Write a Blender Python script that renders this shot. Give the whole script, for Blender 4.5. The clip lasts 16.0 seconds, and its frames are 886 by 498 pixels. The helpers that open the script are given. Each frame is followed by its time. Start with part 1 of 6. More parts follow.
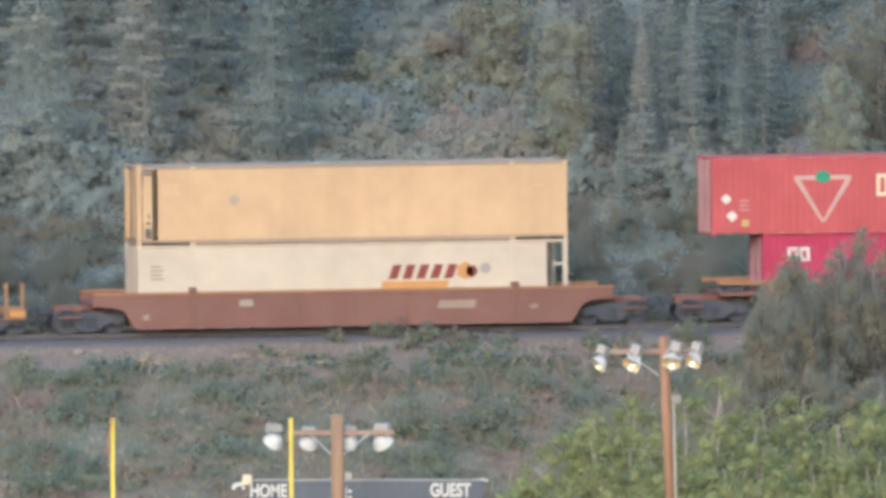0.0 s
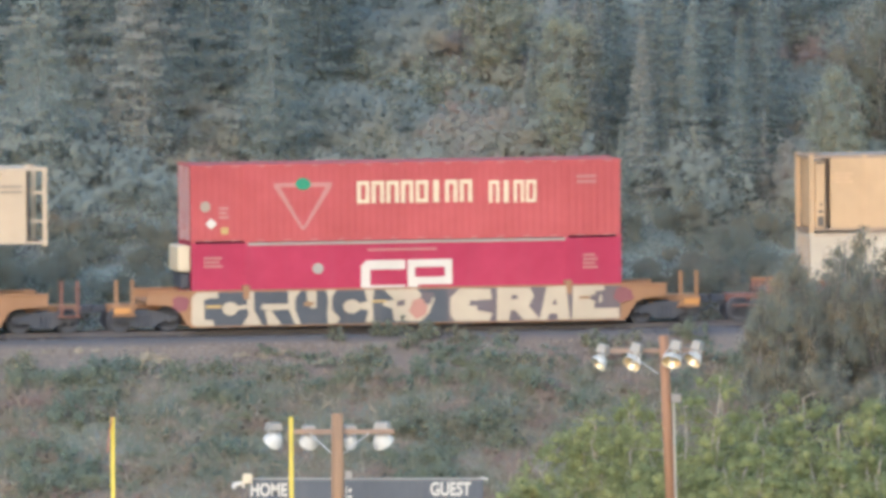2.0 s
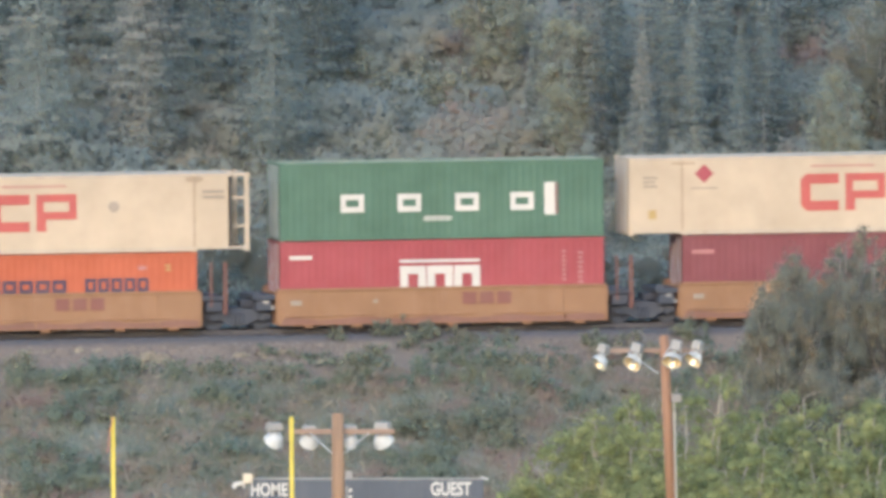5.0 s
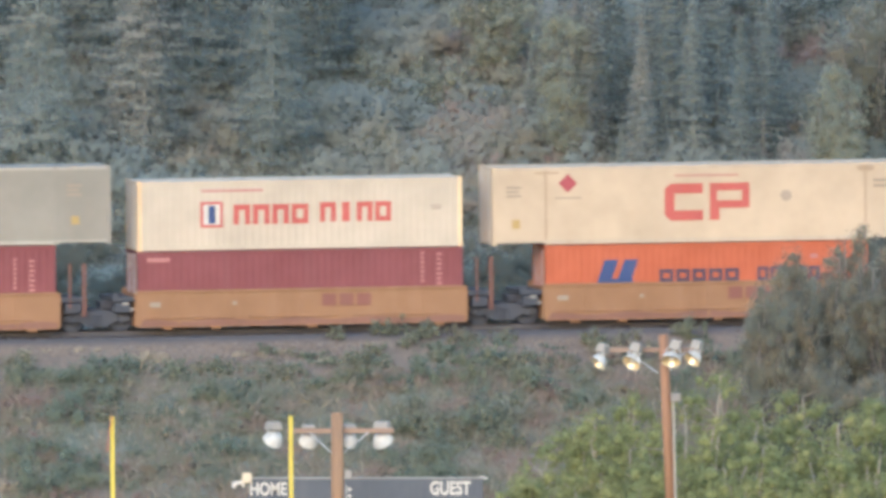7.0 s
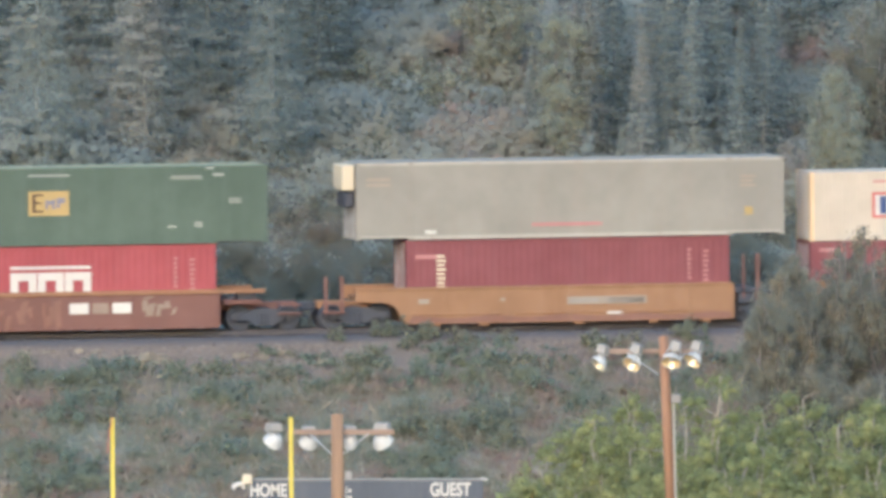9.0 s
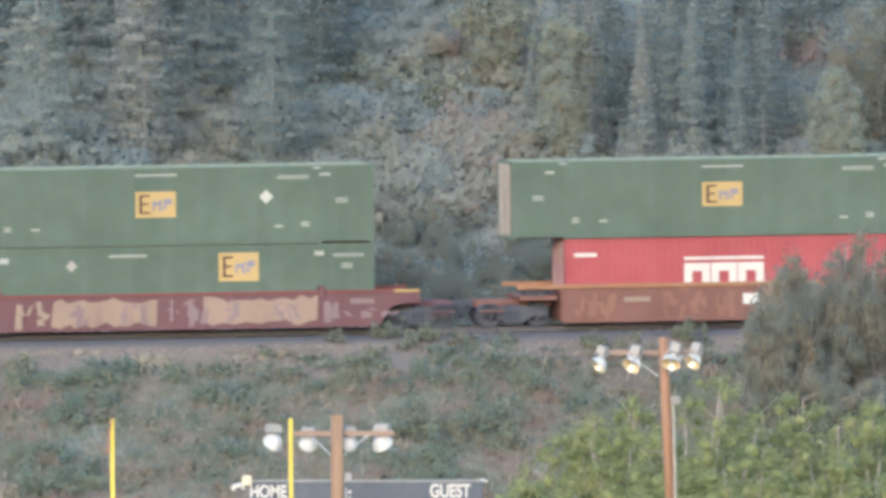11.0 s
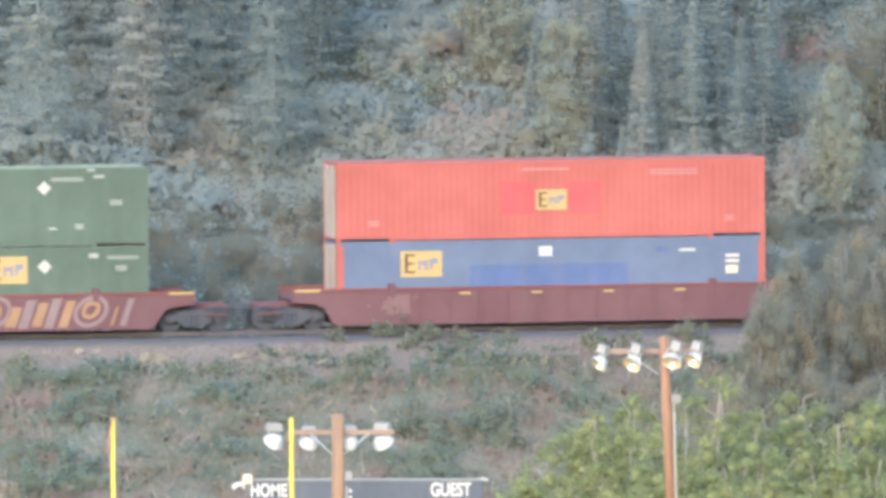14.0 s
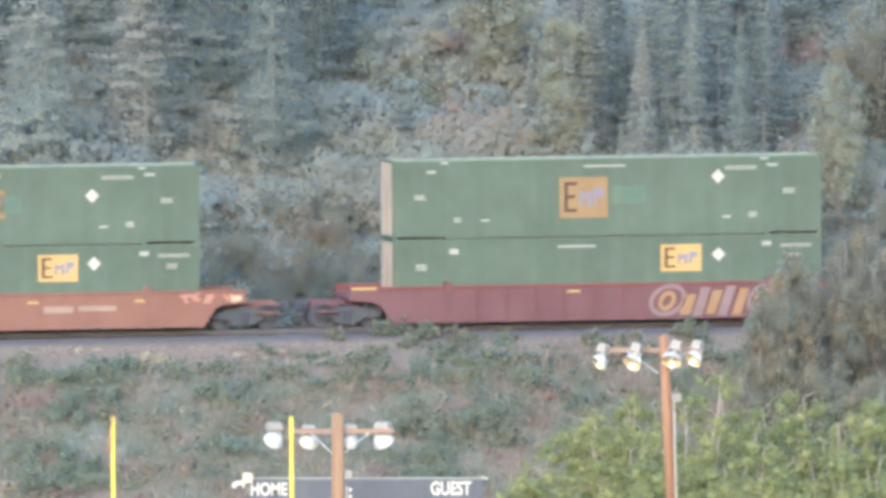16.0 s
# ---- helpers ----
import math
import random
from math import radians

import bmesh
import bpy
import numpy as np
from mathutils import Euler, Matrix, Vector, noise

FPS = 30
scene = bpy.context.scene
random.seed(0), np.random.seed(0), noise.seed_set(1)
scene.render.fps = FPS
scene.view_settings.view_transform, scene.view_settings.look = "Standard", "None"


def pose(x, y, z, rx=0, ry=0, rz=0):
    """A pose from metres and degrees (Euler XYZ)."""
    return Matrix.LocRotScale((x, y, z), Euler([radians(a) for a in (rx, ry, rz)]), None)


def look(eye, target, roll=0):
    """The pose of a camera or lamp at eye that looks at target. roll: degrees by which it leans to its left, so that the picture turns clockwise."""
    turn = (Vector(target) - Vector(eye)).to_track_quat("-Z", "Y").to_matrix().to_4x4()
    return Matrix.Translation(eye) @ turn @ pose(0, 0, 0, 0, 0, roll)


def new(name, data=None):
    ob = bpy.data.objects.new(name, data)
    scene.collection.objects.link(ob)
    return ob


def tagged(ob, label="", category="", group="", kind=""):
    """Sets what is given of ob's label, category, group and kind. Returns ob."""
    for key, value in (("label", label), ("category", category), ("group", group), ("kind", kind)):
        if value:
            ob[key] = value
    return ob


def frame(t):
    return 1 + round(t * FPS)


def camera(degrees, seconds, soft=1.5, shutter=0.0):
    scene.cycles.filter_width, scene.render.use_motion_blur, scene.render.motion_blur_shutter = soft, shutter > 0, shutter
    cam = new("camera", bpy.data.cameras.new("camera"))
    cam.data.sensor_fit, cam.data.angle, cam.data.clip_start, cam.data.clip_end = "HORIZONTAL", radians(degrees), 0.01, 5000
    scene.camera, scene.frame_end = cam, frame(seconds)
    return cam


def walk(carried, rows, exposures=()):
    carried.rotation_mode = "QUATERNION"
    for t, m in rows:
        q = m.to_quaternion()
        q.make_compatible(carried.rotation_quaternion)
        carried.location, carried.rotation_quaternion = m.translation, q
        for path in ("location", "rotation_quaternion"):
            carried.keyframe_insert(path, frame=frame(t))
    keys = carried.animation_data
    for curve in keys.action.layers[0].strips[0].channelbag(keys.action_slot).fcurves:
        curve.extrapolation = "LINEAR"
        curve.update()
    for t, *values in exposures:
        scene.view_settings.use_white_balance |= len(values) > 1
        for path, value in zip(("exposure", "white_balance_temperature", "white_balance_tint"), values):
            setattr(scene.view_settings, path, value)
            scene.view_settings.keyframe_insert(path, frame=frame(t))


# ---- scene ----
import itertools

FOV = 2.678
CAM = Vector((0.0, -700.0, 44.6))
cam = camera(FOV, 16.0, soft=3.9, shutter=0.2)
STEP = FOV / 1568.0
# seconds, and the small sway of the tripod to the side and down in steps of STEP degrees
SWAY = [(0, -.5, 1.8), (.5, .9, -.4), (1, 1.2, -.6), (1.5, -.4, .2), (2, -.3, 0), (2.5, -1, .4), (3, .4, .5),
        (5.5, .4, -1), (6, .1, -2.6), (6.5, 1, -1.8), (7, -.8, -1.5), (7.5, -1, .1), (8, -.7, -.5),
        (10.5, -.5, 3.2), (11, -1, 3.2), (11.5, -.3, -1.2), (12, -.6, -.9), (12.5, .8, .8), (13, 1.5, 1.9), (13.5, -.3, .4),
        (14, .1, 1), (14.5, -.5, .6), (15, 1.5, -.6), (15.5, .1, -1), (16, .1, -1)]
walk(cam, [(t, pose(*CAM, 90 - 2.75 + dy * STEP, 0, dx * STEP)) for t, dx, dy in SWAY],
     exposures=[(0, 1.52, 4985, 19.2), (8.5, 1.52, 4985, 19.2), (10.5, 1.72, 4945, 19.2), (11.5, 1.76, 4925, 19.2), (12.3, 2.03, 4905, 19.2), (16, 2.09, 4905, 19.2)])

# ---- light: hazy low evening sun from behind the camera ----
SUN_EL, SUN_AZ = radians(17), radians(-14)     # azimuth to the right of straight behind the camera
world = bpy.data.worlds.new("sky")
scene.world = world
world.use_nodes = True
wn = world.node_tree
sky = wn.nodes.new("ShaderNodeTexSky")
sky.sky_type, sky.sun_disc = "NISHITA", False
sky.sun_elevation, sky.sun_rotation = SUN_EL, math.pi - SUN_AZ
sky.dust_density, sky.air_density = 1.0, 2.2
bg = wn.nodes["Background"]
bg.inputs[1].default_value = 0.15
wn.links.new(sky.outputs[0], bg.inputs[0])
sun = new("sun", bpy.data.lights.new("sun", "SUN"))
sun.data.energy, sun.data.angle, sun.data.color = 0.68, radians(26), (1.0, 0.84, 0.64)
to_sun = Vector((math.sin(SUN_AZ) * math.cos(SUN_EL), -math.cos(SUN_AZ) * math.cos(SUN_EL), math.sin(SUN_EL)))
sun.matrix_world = look(to_sun * 300, (0, 0, 0))

# ---- materials ----
def nodes_of(name):
    m = bpy.data.materials.new(name)
    m.use_nodes = True
    n = m.node_tree
    return m, n, n.nodes["Principled BSDF"]


def put(n, kind, **sockets):
    node = n.nodes.new(kind)
    for key, value in sockets.items():
        node.inputs[key].default_value = value
    return node


def noise_of(n, scale, detail=4.0, rough=0.6, stretch=None):
    co = n.nodes.new("ShaderNodeTexCoord")
    tex = put(n, "ShaderNodeTexNoise", Scale=scale, Detail=detail, Roughness=rough)
    if stretch:
        mp = n.nodes.new("ShaderNodeMapping")
        mp.inputs["Scale"].default_value = stretch
        n.links.new(co.outputs["Object"], mp.inputs[0])
        n.links.new(mp.outputs[0], tex.inputs[0])
    else:
        n.links.new(co.outputs["Object"], tex.inputs[0])
    return tex


def ramp_of(n, source, stops):
    r = n.nodes.new("ShaderNodeValToRGB")
    els = r.color_ramp.elements
    while len(els) < len(stops):
        els.new(0.5)
    for e, (p, c) in zip(els, stops):
        e.position, e.color = p, (*c, 1)
    n.links.new(source, r.inputs[0])
    return r


def mix_of(n, a, b, fac, mode="MIX"):
    m = n.nodes.new("ShaderNodeMix")
    m.data_type, m.blend_type = "RGBA", mode
    for s, v in ((0, fac), (6, a), (7, b)):
        if isinstance(v, (int, float)):
            m.inputs[s].default_value = v
        elif isinstance(v, tuple):
            m.inputs[s].default_value = (*v, 1)
        else:
            n.links.new(v, m.inputs[s])
    return m.outputs[2]


def bump_of(n, bsdf, height, strength, distance):
    b = put(n, "ShaderNodeBump", Strength=strength, Distance=distance)
    n.links.new(height, b.inputs["Height"])
    n.links.new(b.outputs[0], bsdf.inputs["Normal"])


def dim(c, f):
    return tuple(v * f for v in c)


PAINTS = {}
def paint(name, c, dirt=(0.20, 0.14, 0.10), amount=0.35, rough=0.55, metal=0.0, streak=True):
    """Weathered enamel on steel: faded patches, grime streaks that run down, fine relief."""
    if name in PAINTS:
        return PAINTS[name]
    m, n, b = nodes_of(name)
    fade = noise_of(n, 0.55, 3)
    big = ramp_of(n, fade.outputs[0], [(0.3, dim(c, 0.88)), (0.7, tuple(min(0.9, v * 1.06 + 0.01) for v in c))])
    run = noise_of(n, 2.2, 5, 0.65, (1.0, 1.0, 0.12) if streak else None)
    mask = ramp_of(n, run.outputs[0], [(0.50, (0, 0, 0)), (0.80, (1, 1, 1))])
    k = n.nodes.new("ShaderNodeMath")
    k.operation = "MULTIPLY"
    k.inputs[1].default_value = amount
    n.links.new(mask.outputs[0], k.inputs[0])
    n.links.new(mix_of(n, big.outputs[0], dirt, k.outputs[0]), b.inputs["Base Color"])
    fine = noise_of(n, 14, 3)
    bump_of(n, b, fine.outputs[0], 0.15, 0.01)
    b.inputs["Roughness"].default_value, b.inputs["Metallic"].default_value = rough, metal
    b.inputs["Specular IOR Level"].default_value = 0.3
    PAINTS[name] = m
    return m


DENSE = {}        # the same leaves where they stand so thick that nothing shows through


def leafy(name, stops, scale=0.35, jitter=0.35, passing=0.25, haze_sheen=0.35, other=None, sheer=0.42):
    """Leaves: patches of several hues, and each leaf a little lighter or darker; light also comes through them. other: the hue towards which single plants lean; sheer: the share of gaps between the fine needles or leaflets of a spray."""
    m, n, b = nodes_of(name)
    tex = noise_of(n, scale, 4, 0.6)
    hue = ramp_of(n, tex.outputs[0], stops)
    geo = n.nodes.new("ShaderNodeNewGeometry")
    each = ramp_of(n, geo.outputs["Random Per Island"], [(0.0, (1 - jitter,) * 3), (1.0, (1 + jitter,) * 3)])
    base = hue.outputs[0]
    if other:
        base = mix_of(n, base, other, n.nodes.new("ShaderNodeObjectInfo").outputs["Random"])
    col = mix_of(n, base, each.outputs[0], 1.0, "MULTIPLY")
    n.links.new(col, b.inputs["Base Color"])
    b.inputs["Roughness"].default_value = 0.6
    b.inputs["Specular IOR Level"].default_value = 0.2
    # pale sheen on every leaf, a stand-in for the haze in the air
    b.inputs["Sheen Weight"].default_value, b.inputs["Sheen Roughness"].default_value = haze_sheen * 0.4, 0.6
    tr = n.nodes.new("ShaderNodeBsdfTranslucent")
    n.links.new(col, tr.inputs[0])
    mx = put(n, "ShaderNodeMixShader", Fac=passing)
    n.links.new(b.outputs[0], mx.inputs[1])
    n.links.new(tr.outputs[0], mx.inputs[2])
    if not sheer:
        n.links.new(mx.outputs[0], n.nodes["Material Output"].inputs[0])
        return m
    DENSE[name] = leafy(name + "_dense", stops, scale, jitter, passing, haze_sheen, other, 0.0)
    gap = put(n, "ShaderNodeMixShader", Fac=sheer)
    n.links.new(mx.outputs[0], gap.inputs[1])
    n.links.new(n.nodes.new("ShaderNodeBsdfTransparent").outputs[0], gap.inputs[2])
    n.links.new(gap.outputs[0], n.nodes["Material Output"].inputs[0])
    return m


def rough_mat(name, stops, scale, bump=0.4, distance=0.03, stretch=None, rough=0.9):
    m, n, b = nodes_of(name)
    tex = noise_of(n, scale, 8, 0.7, stretch)
    n.links.new(ramp_of(n, tex.outputs[0], stops).outputs[0], b.inputs["Base Color"])
    fine = noise_of(n, scale * 6, 4, 0.7, stretch)
    bump_of(n, b, fine.outputs[0], bump, distance)
    b.inputs["Roughness"].default_value = rough
    return m


# Spruces get a shaded and a lit needle colour: bough shading is painted in.
SPRUCE_SHADED = leafy("spruce_shaded_needles", [(0.35, (0.233, 0.291, 0.292)), (0.5, (0.260, 0.307, 0.297)), (0.65, (0.284, 0.312, 0.284))], 0.30, 0.02, 0.5, 0.3, (0.270, 0.307, 0.278), 0.52)
SPRUCE_LIT = leafy("spruce_lit_tips", [(0.35, (0.282, 0.314, 0.288)), (0.5, (0.318, 0.324, 0.280)), (0.65, (0.352, 0.337, 0.275))], 0.35, 0.03, 0.5, 0.3, (0.335, 0.329, 0.265), 0.45)
OLIVE_SHADED = leafy("olive_shaded_needles", [(0.35, (0.279, 0.316, 0.303)), (0.5, (0.307, 0.320, 0.288)), (0.65, (0.334, 0.316, 0.279))], 0.35, 0.02, 0.5, 0.3, None, 0.52)
OLIVE_LIT = leafy("olive_lit_tips", [(0.35, (0.327, 0.347, 0.307)), (0.5, (0.362, 0.353, 0.301)), (0.65, (0.388, 0.353, 0.296))], 0.35, 0.03, 0.5, 0.3, None, 0.45)
# Hillside leaves are lightened and greyed: distance haze is put into these colours.
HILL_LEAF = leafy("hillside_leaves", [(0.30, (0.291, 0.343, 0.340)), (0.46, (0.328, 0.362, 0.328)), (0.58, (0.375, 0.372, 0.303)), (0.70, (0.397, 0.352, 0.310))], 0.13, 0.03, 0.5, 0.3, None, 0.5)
UNDER_LEAF = leafy("undergrowth_leaves", [(0.30, (0.202, 0.221, 0.187)), (0.46, (0.232, 0.235, 0.180)), (0.58, (0.263, 0.239, 0.169)), (0.70, (0.276, 0.224, 0.173))], 0.2, 0.04, 0.5, 0.3, None, 0.5)
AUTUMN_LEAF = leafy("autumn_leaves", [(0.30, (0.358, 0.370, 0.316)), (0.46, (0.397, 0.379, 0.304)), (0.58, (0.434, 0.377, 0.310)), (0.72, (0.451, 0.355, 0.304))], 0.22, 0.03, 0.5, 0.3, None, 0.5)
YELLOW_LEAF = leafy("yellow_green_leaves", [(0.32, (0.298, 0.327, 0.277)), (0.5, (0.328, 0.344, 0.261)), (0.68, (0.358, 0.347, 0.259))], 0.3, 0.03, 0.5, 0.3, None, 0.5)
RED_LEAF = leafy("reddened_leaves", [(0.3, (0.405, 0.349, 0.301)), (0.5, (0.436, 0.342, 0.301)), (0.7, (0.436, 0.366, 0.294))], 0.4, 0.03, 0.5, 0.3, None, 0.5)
BANK_LEAF = leafy("embankment_leaves", [(0.32, (0.205, 0.238, 0.202)), (0.45, (0.249, 0.258, 0.186)), (0.54, (0.308, 0.265, 0.200)), (0.64, (0.340, 0.249, 0.211))], 0.55, 0.07, 0.5, 0.3, None, 0.35)
BANK_TEAL = leafy("embankment_shrub_leaves", [(0.32, (0.181, 0.229, 0.195)), (0.5, (0.213, 0.252, 0.188)), (0.66, (0.259, 0.266, 0.172))], 0.45, 0.05, 0.5, 0.3, None, 0.4)
BANK_OLIVE = leafy("embankment_olive_leaves", [(0.32, (0.204, 0.233, 0.177)), (0.5, (0.247, 0.255, 0.174)), (0.68, (0.285, 0.258, 0.191))], 0.4, 0.05, 0.5, 0.3)
STRAW = leafy("dry_stalks", [(0.3, (0.235, 0.215, 0.165)), (0.5, (0.300, 0.262, 0.195)), (0.7, (0.285, 0.228, 0.182))], 0.5, 0.15, sheer=0.0)
GREEN_LEAF = leafy("green_leaves", [(0.3, (0.199, 0.236, 0.112)), (0.5, (0.281, 0.308, 0.131)), (0.7, (0.399, 0.379, 0.156))], 0.6, 0.10, 0.5, 0.2, None, 0.3)
OLIVE_LEAF = leafy("olive_leaves", [(0.32, (0.229, 0.257, 0.222)), (0.50, (0.265, 0.267, 0.205)), (0.62, (0.343, 0.282, 0.184)), (0.72, (0.445, 0.318, 0.184))], 0.5, 0.06, 0.5, 0.3, None, 0.48)
BARK = rough_mat("bark", [(0.3, (0.11, 0.105, 0.10)), (0.7, (0.22, 0.20, 0.185))], 6, 0.6, 0.02, (1, 1, 0.25))
PALE_BARK = rough_mat("pale_bark", [(0.3, (0.20, 0.17, 0.14)), (0.7, (0.42, 0.37, 0.31))], 6, 0.5, 0.02, (1, 1, 0.3))
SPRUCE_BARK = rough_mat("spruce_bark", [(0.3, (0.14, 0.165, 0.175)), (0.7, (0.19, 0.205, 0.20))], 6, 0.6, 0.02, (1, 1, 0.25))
POLE_WOOD = rough_mat("pole_wood", [(0.25, (0.17, 0.105, 0.062)), (0.5, (0.27, 0.165, 0.095)), (0.75, (0.36, 0.235, 0.14))], 5, 0.5, 0.01, (1, 1, 0.06), 0.8)
RED_WOOD = rough_mat("red_pole_wood", [(0.25, (0.18, 0.090, 0.050)), (0.5, (0.28, 0.15, 0.082)), (0.75, (0.38, 0.215, 0.125))], 5, 0.5, 0.01, (1, 1, 0.06), 0.8)
ARM_WOOD = rough_mat("arm_wood", [(0.3, (0.20, 0.135, 0.095)), (0.7, (0.33, 0.225, 0.16))], 6, 0.4, 0.01, (0.1, 1, 1), 0.85)
STEEL_DARK = paint("dark_steel", (0.052, 0.057, 0.072), (0.115, 0.10, 0.095), 0.5, 0.75)
TIE_WOOD = rough_mat("tie_wood", [(0.3, (0.075, 0.075, 0.085)), (0.7, (0.11, 0.105, 0.105))], 6, 0.5, 0.02, (1, 0.2, 1))
RAIL_STEEL = paint("rail_steel", (0.10, 0.095, 0.105), (0.13, 0.10, 0.08), 0.5, 0.6, 0.3)
GALV = paint("galvanised", (0.52, 0.53, 0.54), (0.3, 0.28, 0.26), 0.3, 0.45, 0.3)
LAMP_WHITE = paint("lamp_white", (0.50, 0.49, 0.46), (0.4, 0.38, 0.34), 0.2, 0.35)
LAMP_GREY = paint("lamp_grey", (0.29, 0.27, 0.245), (0.3, 0.27, 0.24), 0.3, 0.5)
YELLOW = paint("goal_yellow", (0.60, 0.46, 0.045), (0.5, 0.36, 0.05), 0.25, 0.4)
SLATE = paint("scoreboard_slate", (0.075, 0.085, 0.105), (0.16, 0.16, 0.17), 0.3, 0.5)
CREAM = paint("cream_paint", (0.56, 0.48, 0.34), (0.4, 0.3, 0.2), 0.25)
WHITE = paint("white_marking", (0.53, 0.50, 0.45), (0.45, 0.4, 0.34), 0.25)
GLINT, gn, gb = nodes_of("polished_reflector")
gb.inputs["Base Color"].default_value, gb.inputs["Metallic"].default_value, gb.inputs["Roughness"].default_value = (0.62, 0.52, 0.33, 1), 0.7, 0.35
GLASS, gn, gb = nodes_of("lamp_glass")
gb.inputs["Base Color"].default_value, gb.inputs["Roughness"].default_value, gb.inputs["Transmission Weight"].default_value = (0.95, 0.95, 0.93, 1), 0.1, 0.85

# ---- building helpers ----
def box(bm, x0, x1, y0, y1, z0, z1):
    v = [bm.verts.new((x, y, z)) for z in (z0, z1) for y in (y0, y1) for x in (x0, x1)]
    for f in ((0, 2, 3, 1), (4, 5, 7, 6), (0, 1, 5, 4), (2, 6, 7, 3), (0, 4, 6, 2), (1, 3, 7, 5)):
        bm.faces.new([v[i] for i in f])
    return v


def prism(bm, outline, y0, y1):
    """A plate with that outline in x and z, from y0 to y1."""
    a = [bm.verts.new((x, y0, z)) for x, z in outline]
    b = [bm.verts.new((x, y1, z)) for x, z in outline]
    bm.faces.new(a)
    bm.faces.new(b[::-1])
    for i in range(len(a)):
        j = (i + 1) % len(a)
        bm.faces.new((a[j], a[i], b[i], b[j]))


def tube(bm, p, q, r0, r1=None, sides=8):
    p, q = Vector(p), Vector(q)
    r1 = r0 if r1 is None else r1
    turn = (q - p).to_track_quat("Z", "Y")
    rings = []
    for c, r in ((p, r0), (q, r1)):
        rings.append([bm.verts.new(c + turn @ Vector((r * math.cos(2 * math.pi * i / sides), r * math.sin(2 * math.pi * i / sides), 0))) for i in range(sides)])
    for i in range(sides):
        j = (i + 1) % sides
        bm.faces.new((rings[0][i], rings[0][j], rings[1][j], rings[1][i]))
    bm.faces.new(rings[0][::-1])
    bm.faces.new(rings[1])


def lathe(bm, profile, sides=20):
    rings = [[bm.verts.new((r * math.cos(2 * math.pi * i / sides), r * math.sin(2 * math.pi * i / sides), z)) for i in range(sides)] for r, z in profile]
    for a, b in zip(rings, rings[1:]):
        for i in range(sides):
            j = (i + 1) % sides
            bm.faces.new((a[i], a[j], b[j], b[i]))


def finish(name, bm, material, bevel=0.0, smooth=False):
    bmesh.ops.recalc_face_normals(bm, faces=bm.faces)
    if bevel:
        bmesh.ops.bevel(bm, geom=list(bm.edges), offset=bevel, segments=1, affect="EDGES")
    me = bpy.data.meshes.new(name)
    bm.to_mesh(me)
    bm.free()
    me.materials.append(material)
    if smooth:
        for f in me.polygons:
            f.use_smooth = True
    return me


def part(name, bm, material, parent, label="", bevel=0.0, smooth=False, m=None):
    ob = new(name, finish(name, bm, material, bevel, smooth))
    return hang(ob, parent, label, m)


def hang(ob, parent, label="", m=None):
    ob.parent = parent
    if m is not None:
        ob.matrix_basis = m
    if label:
        tagged(ob, label=label)
    return ob


def again(name, mesh, parent, m=None, label=""):
    return hang(new(name, mesh), parent, label, m)


def thing(name, label, category, group="", m=None, kind=""):
    ob = new(name)
    ob.empty_display_size = 0.5
    if m is not None:
        ob.matrix_basis = m
    return tagged(ob, label, category, group, kind)


def raw_mesh(name, verts, faces, material, normals=None, dense=0):
    """A mesh from arrays: verts n x 3, faces m x k, and rounded normals at the verts for foliage."""
    me = bpy.data.meshes.new(name)
    nv, nf, k = len(verts), len(faces), faces.shape[1]
    me.vertices.add(nv)
    me.vertices.foreach_set("co", np.asarray(verts, dtype=np.float32).ravel())
    me.loops.add(nf * k)
    me.loops.foreach_set("vertex_index", np.asarray(faces, dtype=np.int32).ravel())
    me.polygons.add(nf)
    me.polygons.foreach_set("loop_start", np.arange(0, nf * k, k, dtype=np.int32))
    me.update(calc_edges=True)
    me.materials.append(material)
    if dense and material.name in DENSE:
        # the first faces are the thick heart of the plant
        me.materials.append(DENSE[material.name])
        me.polygons.foreach_set("material_index", (np.arange(nf) < dense).astype(np.int32))
    if normals is not None:
        me.polygons.foreach_set("use_smooth", np.ones(nf, dtype=bool))
        me.normals_split_custom_set_from_vertices(np.asarray(normals, dtype=np.float32))
    return me

# ---- the lie of the land ----
TURN, GRADE, RAIL_Z, SPEED = radians(11.0), 0.0075, 8.15, 12.65
UX, UY = math.cos(TURN), math.sin(TURN)


def track_point(a, b=0.0, z=0.0):
    """a metres along the track, b beside it (away from the camera), z over the rails."""
    return Vector((a * UX - b * UY, a * UY + b * UX, RAIL_Z + GRADE * a + z))


TRACK_TURN = Matrix.Rotation(TURN, 4, "Z") @ Matrix.Rotation(-math.atan(GRADE), 4, "Y")


def on_track(a, z=0.0):
    return Matrix.Translation(track_point(a)) @ TRACK_TURN @ Matrix.Translation((0, 0, z))


PROFILE_B = np.array([-400, -24, -20, -9.0, -6.5, -5.0, -3.6, -2.1, 2.1, 3.2, 5.5, 8.0, 20.0, 40.0, 90.0, 200.0, 400.0, 900.0])
# height over the rails at those distances; the bank below -9 m runs down to the playing field
RISE = np.array([0, 0, 0, -2.6, -1.55, -1.2, -0.80, -0.20, -0.20, -0.95, -1.3, -0.6, 2.4, 10.5, 42.0, 100.0, 160.0, 200.0])


